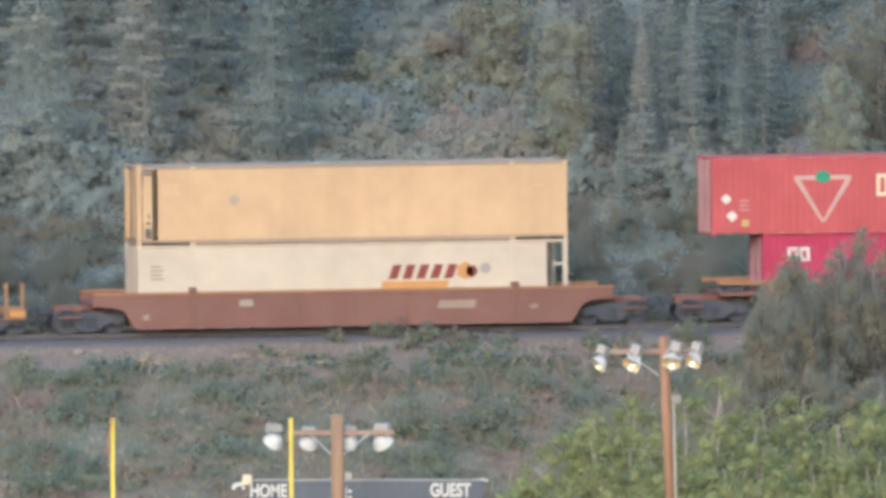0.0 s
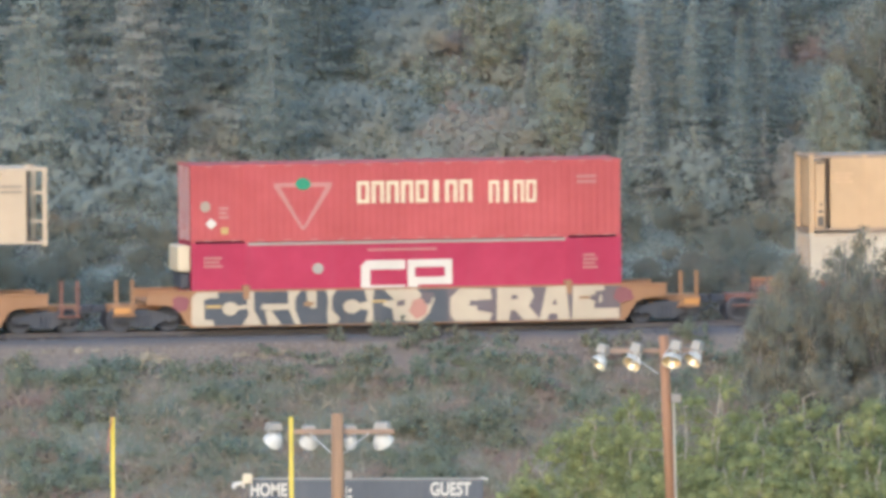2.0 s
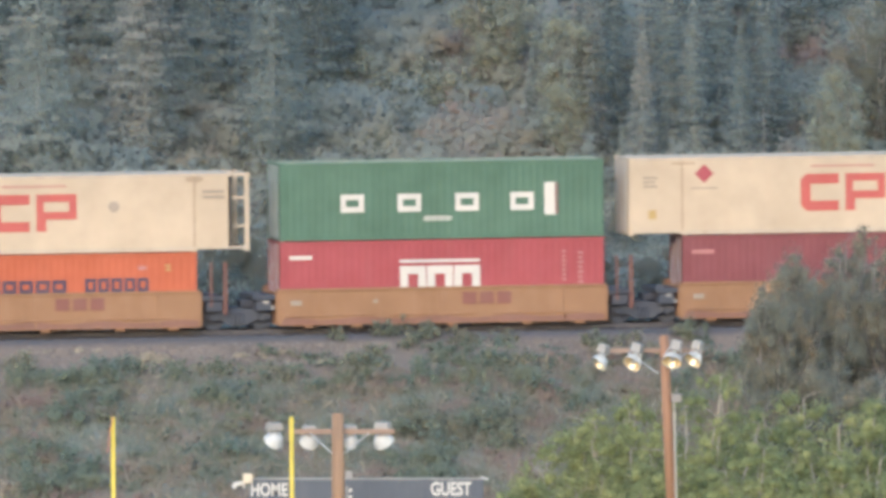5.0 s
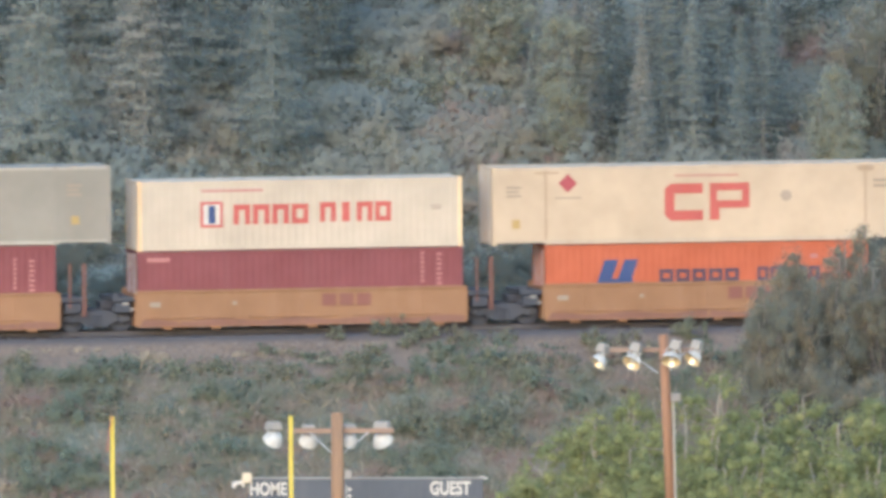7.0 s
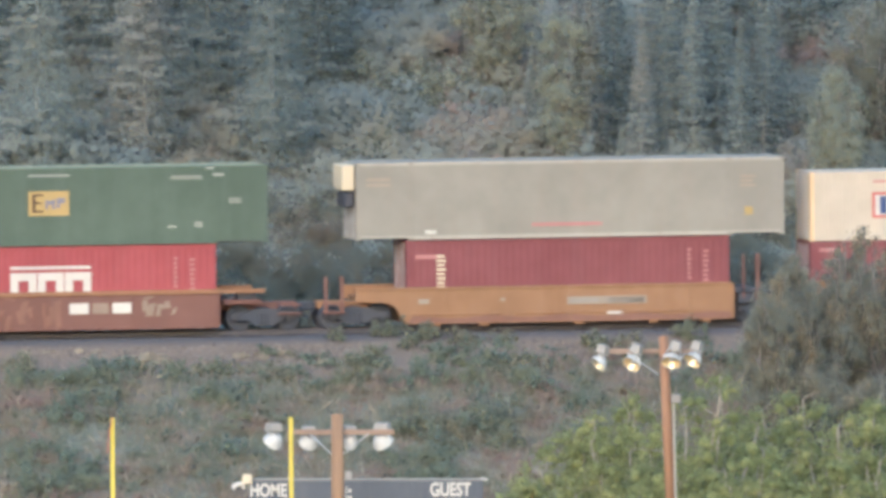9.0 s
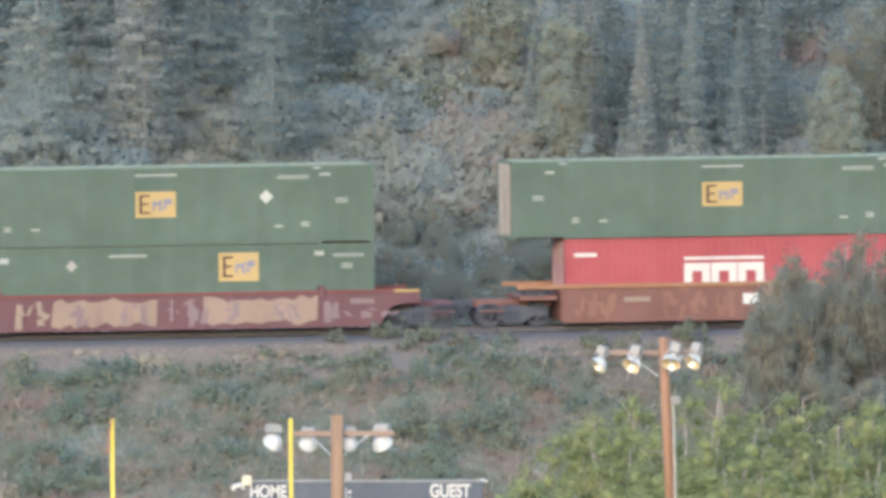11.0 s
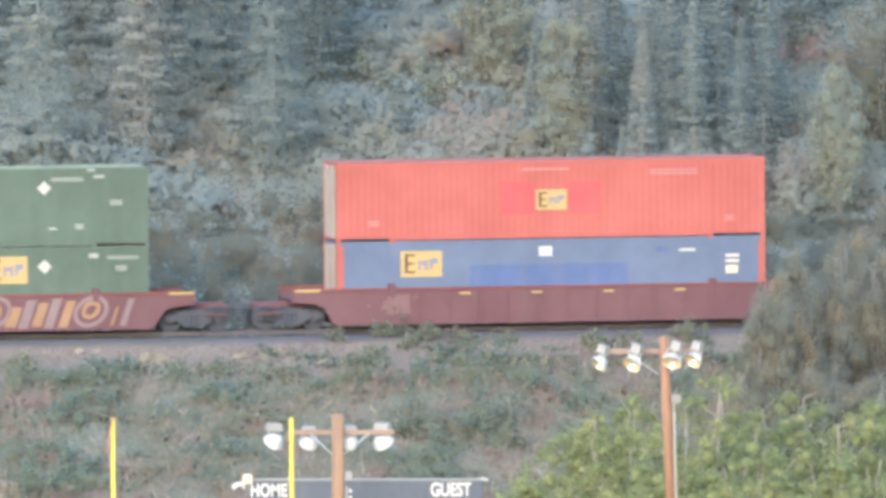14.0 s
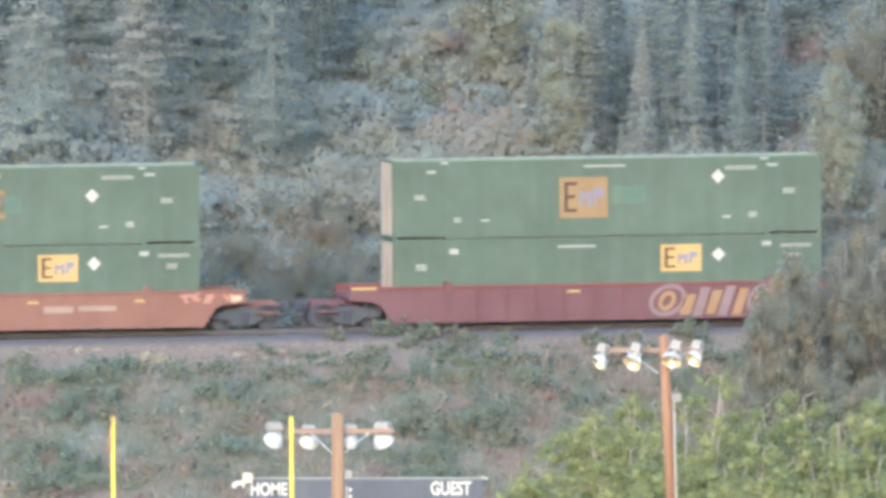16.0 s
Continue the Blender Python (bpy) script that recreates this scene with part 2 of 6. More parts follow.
def land(x, y):
    a, b = x * UX + y * UY, -x * UY + y * UX
    base = RAIL_Z + GRADE * np.clip(a, -250, 250)
    z = base + np.interp(b, PROFILE_B, RISE)
    bank = np.interp(b, [-24.0, -9.0], [0.0, 1.0])
    low = (base - 2.6) * bank ** 1.15
    z = np.where(b < -9.0, low, z)
    knoll = np.interp(y, [-720, -699, -585, -560], [43.0, 43.0, 1.5, 0.0])
    return np.where(b < -200, np.maximum(z, knoll), z)


def land_z(x, y):
    return float(land(np.array([x]), np.array([y]))[0])

# ---- ground, one sheet to the horizon ----
def spaced(*spans):
    out = []
    for a, b, step in spans:
        out += list(np.arange(a, b, step))
    return np.array(out + [spans[-1][1]])


def make_ground():
    gx = spaced((-2500, -300, 200), (-300, -60, 20), (-60, 60, 0.8), (60, 300, 20), (300, 2500, 200))
    gb = spaced((-2500, -760, 200), (-760, -520, 12), (-520, -30, 20), (-30, -12, 0.9), (-12, 14, 0.4), (14, 60, 1.2), (60, 200, 14), (200, 2500, 150))
    X, B = np.meshgrid(gx, gb)
    Y = (B + X * UY) / UX
    far = np.abs(B) > 300
    Y = np.where(far, B, Y)
    Z = land(X, Y)
    rough = np.array([noise.noise((x * 0.35, y * 0.35, 0)) + 0.5 * noise.noise((x * 1.1, y * 1.1, 5)) for x, y in zip(X.ravel(), Y.ravel())]).reshape(X.shape)
    side = -X * UY + Y * UX
    Z = Z + rough * np.interp(np.abs(side), [2.2, 3.6, 9, 60], [0.0, 0.08, 0.35, 0.7]) * (side > -24)
    n, m = X.shape
    idx = np.arange(n * m).reshape(n, m)
    faces = np.stack([idx[:-1, :-1], idx[:-1, 1:], idx[1:, 1:], idx[1:, :-1]], -1).reshape(-1, 4)
    mat, nt, bs = nodes_of("ground")
    soil = ramp_of(nt, noise_of(nt, 0.22, 6).outputs[0], [(0.3, (0.186, 0.208, 0.176)), (0.5, (0.204, 0.208, 0.166)), (0.7, (0.226, 0.204, 0.166))])
    stone = ramp_of(nt, noise_of(nt, 5.0, 8, 0.75).outputs[0], [(0.3, (0.150, 0.118, 0.093)), (0.5, (0.195, 0.155, 0.121)), (0.72, (0.25, 0.205, 0.160))])
    # bare stone close to the line, soil past it
    pos = nt.nodes.new("ShaderNodeNewGeometry")
    dot = nt.nodes.new("ShaderNodeVectorMath")
    dot.operation = "DOT_PRODUCT"
    dot.inputs[1].default_value = (-UY, UX, 0)
    nt.links.new(pos.outputs["Position"], dot.inputs[0])
    wob = nt.nodes.new("ShaderNodeMath")
    wob.operation = "MULTIPLY_ADD"
    wob.inputs[1].default_value, wob.inputs[2].default_value = 3.0, -1.5
    nt.links.new(noise_of(nt, 0.5, 4).outputs[0], wob.inputs[0])
    add = nt.nodes.new("ShaderNodeMath")
    nt.links.new(dot.outputs["Value"], add.inputs[0])
    nt.links.new(wob.outputs[0], add.inputs[1])
    mr = nt.nodes.new("ShaderNodeMapRange")
    for s, v in (("From Min", -7.6), ("From Max", -6.4)):
        mr.inputs[s].default_value = v
    nt.links.new(add.outputs[0], mr.inputs[0])
    mr2 = nt.nodes.new("ShaderNodeMapRange")
    for s, v in (("From Min", 4.8), ("From Max", 6.5), ("To Min", 1.0), ("To Max", 0.0)):
        mr2.inputs[s].default_value = v
    nt.links.new(add.outputs[0], mr2.inputs[0])
    both = nt.nodes.new("ShaderNodeMath")
    both.operation = "MULTIPLY"
    nt.links.new(mr.outputs[0], both.inputs[0])
    nt.links.new(mr2.outputs[0], both.inputs[1])
    # shade under the cars, painted into the ballast along the rails
    absb = nt.nodes.new("ShaderNodeMath")
    absb.operation = "ABSOLUTE"
    nt.links.new(dot.outputs["Value"], absb.inputs[0])
    car_shade = nt.nodes.new("ShaderNodeMapRange")
    for s, v in (("From Min", 2.25), ("From Max", 2.8), ("To Min", 0.8), ("To Max", 0.0)):
        car_shade.inputs[s].default_value = v
    nt.links.new(absb.outputs[0], car_shade.inputs[0])
    stones = mix_of(nt, stone.outputs[0], (0.085, 0.085, 0.096), car_shade.outputs[0])
    nt.links.new(mix_of(nt, soil.outputs[0], stones, both.outputs[0]), bs.inputs["Base Color"])
    bs.inputs["Roughness"].default_value = 0.95
    bump_of(nt, bs, noise_of(nt, 9, 6, 0.75).outputs[0], 0.8, 0.06)
    me = raw_mesh("ground", np.stack([X, Y, Z], -1).reshape(-1, 3), faces, mat)
    for f in me.polygons:
        f.use_smooth = True
    tagged(new("ground", me), "gravel rail bench, weedy embankment and wooded hillside", "ground", kind="structure")


make_ground()

# ---- the line: rails on timber ties ----
def make_track():
    line = thing("railway_track", "rusty steel rails on timber ties in grey ballast", "railway track", kind="structure")
    for side in (-0.7175, 0.7175):
        bm = bmesh.new()
        prof = [(-0.07, -0.17), (0.07, -0.17), (0.07, -0.155), (0.012, -0.135), (0.012, -0.04), (0.036, -0.03), (0.036, 0), (-0.036, 0), (-0.036, -0.03), (-0.012, -0.04), (-0.012, -0.135), (-0.07, -0.155)]
        a = [bm.verts.new((-150, side + y, z)) for y, z in prof]
        b = [bm.verts.new((150, side + y, z)) for y, z in prof]
        for i in range(len(prof)):
            j = (i + 1) % len(prof)
            bm.faces.new((a[i], a[j], b[j], b[i]))
        bm.faces.new(a)
        bm.faces.new(b[::-1])
        part("rail", bm, RAIL_STEEL, line)
    bm = bmesh.new()
    box(bm, -0.11, 0.11, -1.3, 1.3, -0.36, -0.175)
    tie = finish("tie", bm, TIE_WOOD, 0.01)
    for i in range(-75, 76):
        again("tie", tie, line, Matrix.Translation((i * 0.53, 0.02 * math.sin(i * 1.7), 0)))
    line.matrix_basis = on_track(0)
    # loose stones on the near shoulder
    rng = np.random.default_rng(4)
    n = 9000
    a = rng.uniform(-24, 24, n)
    b = -2.6 - rng.beta(1.2, 2.0, n) * 4.2
    x, y = a * UX - b * UY, a * UY + b * UX
    z = land(x, y)
    s = rng.uniform(0.03, 0.085, n)
    octa = np.array([(1, 0, 0), (-1, 0, 0), (0, 1, 0), (0, -1, 0), (0, 0, 0.7), (0, 0, -0.7)])
    v = (octa[None] * s[:, None, None] * rng.uniform(0.6, 1.3, (n, 6, 3)) + np.stack([x, y, z], -1)[:, None]).reshape(-1, 3)
    tri = np.array([(0, 2, 4), (2, 1, 4), (1, 3, 4), (3, 0, 4), (2, 0, 5), (1, 2, 5), (3, 1, 5), (0, 3, 5)])
    f = (tri[None] + (np.arange(n) * 6)[:, None, None]).reshape(-1, 3)
    mat, nt, bs = nodes_of("loose_stone")
    geo = nt.nodes.new("ShaderNodeNewGeometry")
    nt.links.new(ramp_of(nt, geo.outputs["Random Per Island"], [(0, (0.13, 0.11, 0.098)), (0.6, (0.18, 0.155, 0.136)), (1, (0.26, 0.225, 0.195))]).outputs[0], bs.inputs["Base Color"])
    bs.inputs["Roughness"].default_value = 0.9
    tagged(new("ballast_stones", raw_mesh("ballast_stones", v, f, mat)), "loose grey ballast stones beside the track", "gravel", kind="stuff")


make_track()

# ---- plants ----
SUNWARD = np.array((-0.10, -0.45, 0.40))        # foliage turns its face to the open side of the slope


def leaf_cards(rng, centres, size, aspect=0.5, droop=None, out=None, rounding=0.96, ruffle=0.35):
    """A pointed leaf of four corners at each centre, each turned its own way. droop: directions along which the leaves lie; out: the way out of the crown."""
    n = len(centres)
    d = rng.normal(size=(n, 3)) if droop is None else droop + rng.normal(size=(n, 3)) * 0.6
    side = rng.normal(size=(n, 3))
    if out is not None:
        # leaves lie like shingles on the crown, each a little turned up
        out = out / (np.linalg.norm(out, axis=1)[:, None] + 1e-9) + SUNWARD
        out = out / (np.linalg.norm(out, axis=1)[:, None] + 1e-9)
        side = out + side * ruffle
        d = d - side * ((d * side).sum(1) / (side * side).sum(1))[:, None]
    d /= np.linalg.norm(d, axis=1)[:, None] + 1e-9
    w = np.cross(d, side)
    w /= np.linalg.norm(w, axis=1)[:, None] + 1e-9
    s = (size * rng.uniform(0.6, 1.4, n))[:, None]
    up = np.cross(d, w) * s * 0.12
    c = np.asarray(centres)
    v = np.stack([c - d * s * 0.5, c + w * s * aspect * 0.5 + up, c + d * s * 0.5, c - w * s * aspect * 0.5 + up], 1).reshape(-1, 3)
    f = np.arange(n * 4).reshape(n, 4)
    if out is None:
        return v, f, None
    q = v.reshape(n, 4, 3)
    face = np.cross(q[:, 2] - q[:, 0], q[:, 3] - q[:, 1])
    face /= np.linalg.norm(face, axis=1)[:, None] + 1e-9
    back = (face * out).sum(1) < 0
    f[back] = f[back][:, ::-1]
    face[back] *= -1
    nm = out * rounding + face * (1 - rounding)
    nm /= np.linalg.norm(nm, axis=1)[:, None] + 1e-9
    return v, f, np.repeat(nm, 4, 0)


def conifer_meshes(seed, h, r, gap=0.85, skirt=0.04, spray=0.21):
    """Trunk, crown and bough tips of a spruce: whorls of drooping boughs, sprays hanging under them in a shaded colour,
    sprays along their upper edge in a lit colour.
    """
    rng = np.random.default_rng(seed)
    bm = bmesh.new()
    tube(bm, (0, 0, -0.6), (0, 0, h * 0.5), 0.007 * h, 0.005 * h, 9)
    tube(bm, (0, 0, h * 0.5), (0, 0, h * 0.99), 0.005 * h, 0.01, 7)
    dark, dark_way, pale, pale_way, pale_d = [], [], [], [], []
    # the dense middle round the trunk
    core = int(250 * h * r / 2)
    t = rng.random(core) ** 1.2
    ang = rng.uniform(0, 2 * math.pi, core)
    rad = (r * (1 - t) ** 0.95 * 0.55 + 0.05) * rng.uniform(0.7, 1.1, core)
    dark.append(np.stack([np.cos(ang) * rad, np.sin(ang) * rad, h * (skirt + (0.97 - skirt) * t)], -1))
    dark_way.append(np.stack([np.cos(ang), np.sin(ang), np.full(core, 0.3)], -1))
    z = h * skirt
    while z < h * 0.985:
        t = z / h
        reach = (r * (1 - t) ** 0.95 + 0.06) * rng.uniform(0.80, 1.15)
        n = 11 if t < 0.7 else 7
        for k in range(n):
            if rng.random() < 0.13:
                continue
            ang = 2 * math.pi * (k + rng.uniform(-0.35, 0.35)) / n + z * 2.4
            ln = reach * rng.uniform(0.6, 1.18)
            way, side = np.array([math.cos(ang), math.sin(ang), 0.0]), np.array([-math.sin(ang), math.cos(ang), 0.0])
            lift = rng.uniform(-0.35, 0.30) * gap
            m = max(7, int(ln * 25 * 0.2 / spray))
            s = rng.random(m) ** 0.7
            wide = (0.06 + 0.20 * ln) * np.sin(np.clip(s, 0.05, 1) * 2.6)
            w = rng.uniform(-1, 1, m) * wide
            sag = z + lift - 0.34 * ln * s + 0.20 * ln * s ** 3
            c = way * (s * ln)[:, None] + side * w[:, None]
            hang = rng.random(m) ** 1.5 * (0.10 + 0.34 * gap) * (1.15 - 0.85 * s)
            c[:, 2] = sag - hang
            # low sprays take the painted shade, upper ones the painted light
            low = hang > 0.10 * gap + 0.02
            nm = np.tile(way + np.array([0, 0, 0.25]), (m, 1)) + side * (w / (wide + 0.05) * 0.4)[:, None]
            dark.append(c[low])
            dark_way.append(nm[low])
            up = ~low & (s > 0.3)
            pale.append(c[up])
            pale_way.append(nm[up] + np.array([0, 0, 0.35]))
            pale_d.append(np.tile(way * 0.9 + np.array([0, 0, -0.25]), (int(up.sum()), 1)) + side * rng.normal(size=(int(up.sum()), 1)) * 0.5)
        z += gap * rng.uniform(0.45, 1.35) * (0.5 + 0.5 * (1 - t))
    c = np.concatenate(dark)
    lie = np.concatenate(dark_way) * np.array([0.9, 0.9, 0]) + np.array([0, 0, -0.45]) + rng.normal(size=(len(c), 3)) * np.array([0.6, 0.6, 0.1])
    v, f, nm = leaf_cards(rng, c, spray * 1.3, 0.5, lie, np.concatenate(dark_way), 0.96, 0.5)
    crown = raw_mesh("crown", v, f, SPRUCE_SHADED, nm)
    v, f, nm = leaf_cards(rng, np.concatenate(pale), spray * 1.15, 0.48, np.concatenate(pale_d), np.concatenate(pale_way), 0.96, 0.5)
    return finish("trunk", bm, SPRUCE_BARK), crown, raw_mesh("bough_growth", v, f, SPRUCE_LIT, nm)


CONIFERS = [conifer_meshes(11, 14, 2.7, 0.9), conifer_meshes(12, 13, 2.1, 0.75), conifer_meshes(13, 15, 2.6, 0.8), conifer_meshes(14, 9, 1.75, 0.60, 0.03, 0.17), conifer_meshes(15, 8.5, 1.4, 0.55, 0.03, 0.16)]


def at(px, d):
    """Sideways metres at depth d on the bearing px, counted in steps of the lens from its left edge."""
    return (px - 784) * d * math.radians(STEP)


def seen_z(y, d):
    """Height at depth d on the line of sight y steps below the upper edge of the lens."""
    return CAM.z - d * math.tan(math.radians(2.75 + (y - 441) * STEP))


def ground_at(px, py):
    """Where the line of sight on that bearing meets the land: x, y."""
    d = np.arange(640.0, 800.0, 0.1)
    x, y = (px - 784) * d * math.radians(STEP), d - 700
    below = np.nonzero(seen_z(py, d) < land(x, y))[0]
    k = below[0] if len(below) else len(d) - 1
    return float(x[k]), float(y[k])


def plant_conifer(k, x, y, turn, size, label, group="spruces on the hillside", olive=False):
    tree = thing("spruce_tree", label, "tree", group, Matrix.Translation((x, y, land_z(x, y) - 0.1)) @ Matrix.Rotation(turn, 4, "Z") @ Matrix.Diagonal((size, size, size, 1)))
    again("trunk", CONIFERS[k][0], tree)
    for name, mesh, mat in (("crown", CONIFERS[k][1], OLIVE_SHADED), ("bough_growth", CONIFERS[k][2], OLIVE_LIT)):
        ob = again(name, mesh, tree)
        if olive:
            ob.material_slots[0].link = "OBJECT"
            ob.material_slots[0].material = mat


TALL = "tall blue-green spruce with drooping boughs on a hillside"
OLIVE = "spruce with olive-brown drooping boughs on a hillside"
SMALL = "young slender spruce standing among autumn shrubs on a hillside"
# kind, bearing, depth, turn, size
TALL_SPRUCES = [
    (0, 66, 722, 0.3, 1.0), (2, 252, 724, 1.4, 1.0), (0, 482, 725, 2.2, 1.02), (1, 368, 731, 0.9, 1.05), (1, 160, 733, 4.0, 1.1), (2, 565, 733, 3.1, 0.95),
    (1, -40, 730, 5.0, 1.1), (0, 430, 741, 1.0, 1.1), (2, 300, 744, 2.5, 1.1), (1, 640, 742, 0.4, 1.1), (0, 110, 745, 3.6, 1.1), (0, 10, 742, 1.7, 1.1),
    (1, 215, 741, 2.0, 1.15), (1, 590, 740, 2.0, 1.0), (0, 525, 741, 0.7, 1.0), (1, 205, 731, 5.5, 0.95), (2, -5, 735, 0.9, 1.0), (1, 325, 735, 3.9, 1.0),
    (0, 675, 746, 1.2, 1.0),
]
YOUNG_SPRUCES = [
    (3, 1136, 724, 0.5, 0.84), (3, 1312, 724, 1.9, 0.86), (4, 1062, 732, 2.8, 0.97), (3, 1205, 730, 3.3, 1.01), (4, 1255, 734, 4.1, 1.10), (3, 1175, 736, 0.2, 1.06),
    (4, 1345, 733, 5.2, 0.97), (4, 1100, 722, 1.1, 0.48), (3, 1015, 735, 3.8, 0.97), (4, 1290, 739, 2.1, 1.06), (4, 940, 728, 0.7, 0.50),
]
MORE_YOUNG_SPRUCES = [
    (3, 1430, 739, 2.9, 1.06), (3, 1545, 736, 1.3, 0.97), (4, 860, 747, 4.4, 1.20), (3, 700, 748, 0.8, 1.30), (3, 780, 752, 3.0, 1.20), (4, 1490, 743, 0.1, 1.14),
    (4, 1045, 726, 2.2, 1.01), (3, 1088, 729, 3.2, 0.88), (4, 1228, 726, 0.4, 0.97), (4, 1272, 729, 1.6, 1.06), (4, 1180, 727, 5.0, 1.06), (3, 1360, 729, 2.4, 0.88),
]
for table, lab in ((TALL_SPRUCES, TALL), (YOUNG_SPRUCES, SMALL), (MORE_YOUNG_SPRUCES, SMALL)):
    for k, px, d, turn, size in table:
        olive = px in (252, 1015, 1045, 1136, 1062)
        plant_conifer(k, at(px, d), d - 700, turn, size, OLIVE if olive else lab, olive=olive)
rng = np.random.default_rng(77)
for i in range(4):
    d = rng.uniform(752, 790)
    plant_conifer(int(rng.integers(0, 5)), rng.uniform(-42, 42), d - 700, rng.uniform(0, 6), rng.uniform(0.85, 1.2), TALL, "spruces up the slope")
for i in range(4):
    d = rng.uniform(722, 760)
    plant_conifer(int(rng.integers(0, 3)), rng.choice([-1, 1]) * rng.uniform(24, 60), d - 700, rng.uniform(0, 6), rng.uniform(0.85, 1.1), TALL, "spruces up the slope")


BALL_KEYS = [k for k in itertools.product((-1, 0, 1), repeat=3) if any(k)]
BALL = [tuple(Vector(k).normalized()) for k in BALL_KEYS]
BALL_FACES = []
for axis in range(3):
    for sign in (-1, 1):
        for i, j in itertools.product((-1, 0), (-1, 0)):
            ring = []
            for p, q in ((i, j), (i + 1, j), (i + 1, j + 1), (i, j + 1)):
                key = [p, q]
                key.insert(axis, sign)
                ring.append(BALL_KEYS.index(tuple(key)))
            BALL_FACES.append(ring if (sign > 0) == (axis != 1) else ring[::-1])


def clumps(rng, centres, radii, leaves, leaf, aspect, lift, shell=0.12):
    """Dense foliage: a small closed heart in each clump and leaves over its skin. centres, radii: n x 3; leaves: their number for each clump."""
    ball = np.array(BALL)
    n = len(centres)
    hv = (ball[None] * radii[:, None] * rng.uniform(0.20, 0.58, (n, len(ball), 1)) + centres[:, None]).reshape(-1, 3)
    hf = (np.array(BALL_FACES)[None] + (np.arange(n) * len(ball))[:, None, None]).reshape(-1, 4)
    hn = np.tile(ball, (n, 1)) + np.repeat(lift, len(ball), 0)
    pick = np.repeat(np.arange(n), leaves)
    p = rng.normal(size=(len(pick), 3))
    p /= np.linalg.norm(p, axis=1)[:, None]
    way = p + lift[pick]
    c = p * (0.42 + 0.80 * rng.random(len(pick)) ** 0.8 + shell * rng.normal(size=len(pick)))[:, None] * radii[pick] + centres[pick]
    v, f, nm = leaf_cards(rng, c, leaf, aspect, None, way, 0.95, 0.5)
    hn = hn / np.linalg.norm(hn, axis=1)[:, None] + SUNWARD
    hn = hn / np.linalg.norm(hn, axis=1)[:, None]
    return np.concatenate([hv, v]), np.concatenate([hf, f + len(hv)]), np.concatenate([hn, nm]), len(hf)


def brush(name, material, label, category, seed, spots, per_bush, leaf, aspect=0.8, lobes=9, thick=False):
    """Many bushes in one mesh: each a mound of rounded clumps set with leaves. spots: x, y, radius, height."""
    rng = np.random.default_rng(seed)
    cs, rs, ns, lifts = [], [], [], []
    for x, y, r, h in spots:
        foot = np.array([x, y, land_z(x, y) - 0.1])
        off = rng.normal(size=(lobes, 3)) * np.array([r * 0.45, r * 0.45, h * 0.20]) + np.array([0, 0, h * 0.5])
        off[:, 2] = np.abs(off[:, 2])
        size = rng.uniform(0.55, 1.2, (lobes, 1)) * np.array([[r * 0.38, r * 0.38, h * 0.30]])
        cs.append(off + foot)
        rs.append(size)
        ns.append((per_bush / lobes * (size[:, 0] / (r * 0.38)) ** 2 * min(2.0, 0.3 + r * h * 0.6)).astype(int) + 4)
        lifts.append((off - np.array([0, 0, h * 0.4])) / r * 0.5 + np.array([0.0, 0.0, 0.3]))
    v, f, nm, heart = clumps(rng, np.concatenate(cs), np.concatenate(rs), np.concatenate(ns), leaf, aspect, np.concatenate(lifts))
    tagged(new(name, raw_mesh(name, v, f, material, nm, heart if thick else 0)), label, category, kind="stuff")


def spots_on(seed, n, a0, a1, b0, b1, r0, r1, tall=1.0):
    rng = np.random.default_rng(seed)
    out = []
    for i in range(n):
        a, b = rng.uniform(a0, a1), rng.uniform(b0, b1)
        r = rng.uniform(r0, r1)
        out.append((a * UX - b * UY, a * UY + b * UX, r, r * tall * rng.uniform(0.7, 1.4)))
    return out


def spots_at(seed, table, tall=0.9):
    """Bushes where single patches stand: bearing, height in the view, spread sideways and upwards, number, radius."""
    rng = np.random.default_rng(seed)
    out = []
    for px, py, wx, wy, n, r in table:
        for i in range(n):
            x, y = ground_at(px + rng.normal() * wx * 0.5, py + rng.normal() * wy * 0.5)
            q = r * rng.uniform(0.7, 1.3)
            out.append((x, y, q, q * tall * rng.uniform(0.75, 1.3)))
    return out


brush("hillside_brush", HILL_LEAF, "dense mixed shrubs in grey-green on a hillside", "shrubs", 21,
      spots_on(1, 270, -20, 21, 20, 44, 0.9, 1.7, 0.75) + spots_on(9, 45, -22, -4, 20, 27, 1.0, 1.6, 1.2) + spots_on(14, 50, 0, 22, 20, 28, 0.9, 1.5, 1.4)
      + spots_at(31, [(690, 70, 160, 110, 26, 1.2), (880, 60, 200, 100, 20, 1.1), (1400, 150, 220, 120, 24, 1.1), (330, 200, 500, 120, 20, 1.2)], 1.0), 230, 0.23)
brush("understory_brush", UNDER_LEAF, "thick grey-green undergrowth at the foot of the hillside", "shrubs", 26,
      spots_on(2, 150, -22, 22, 6.5, 15, 0.8, 1.5, 1.2) + spots_on(32, 120, -22, 22, 14, 21, 0.9, 1.4, 1.1), 330, 0.19)
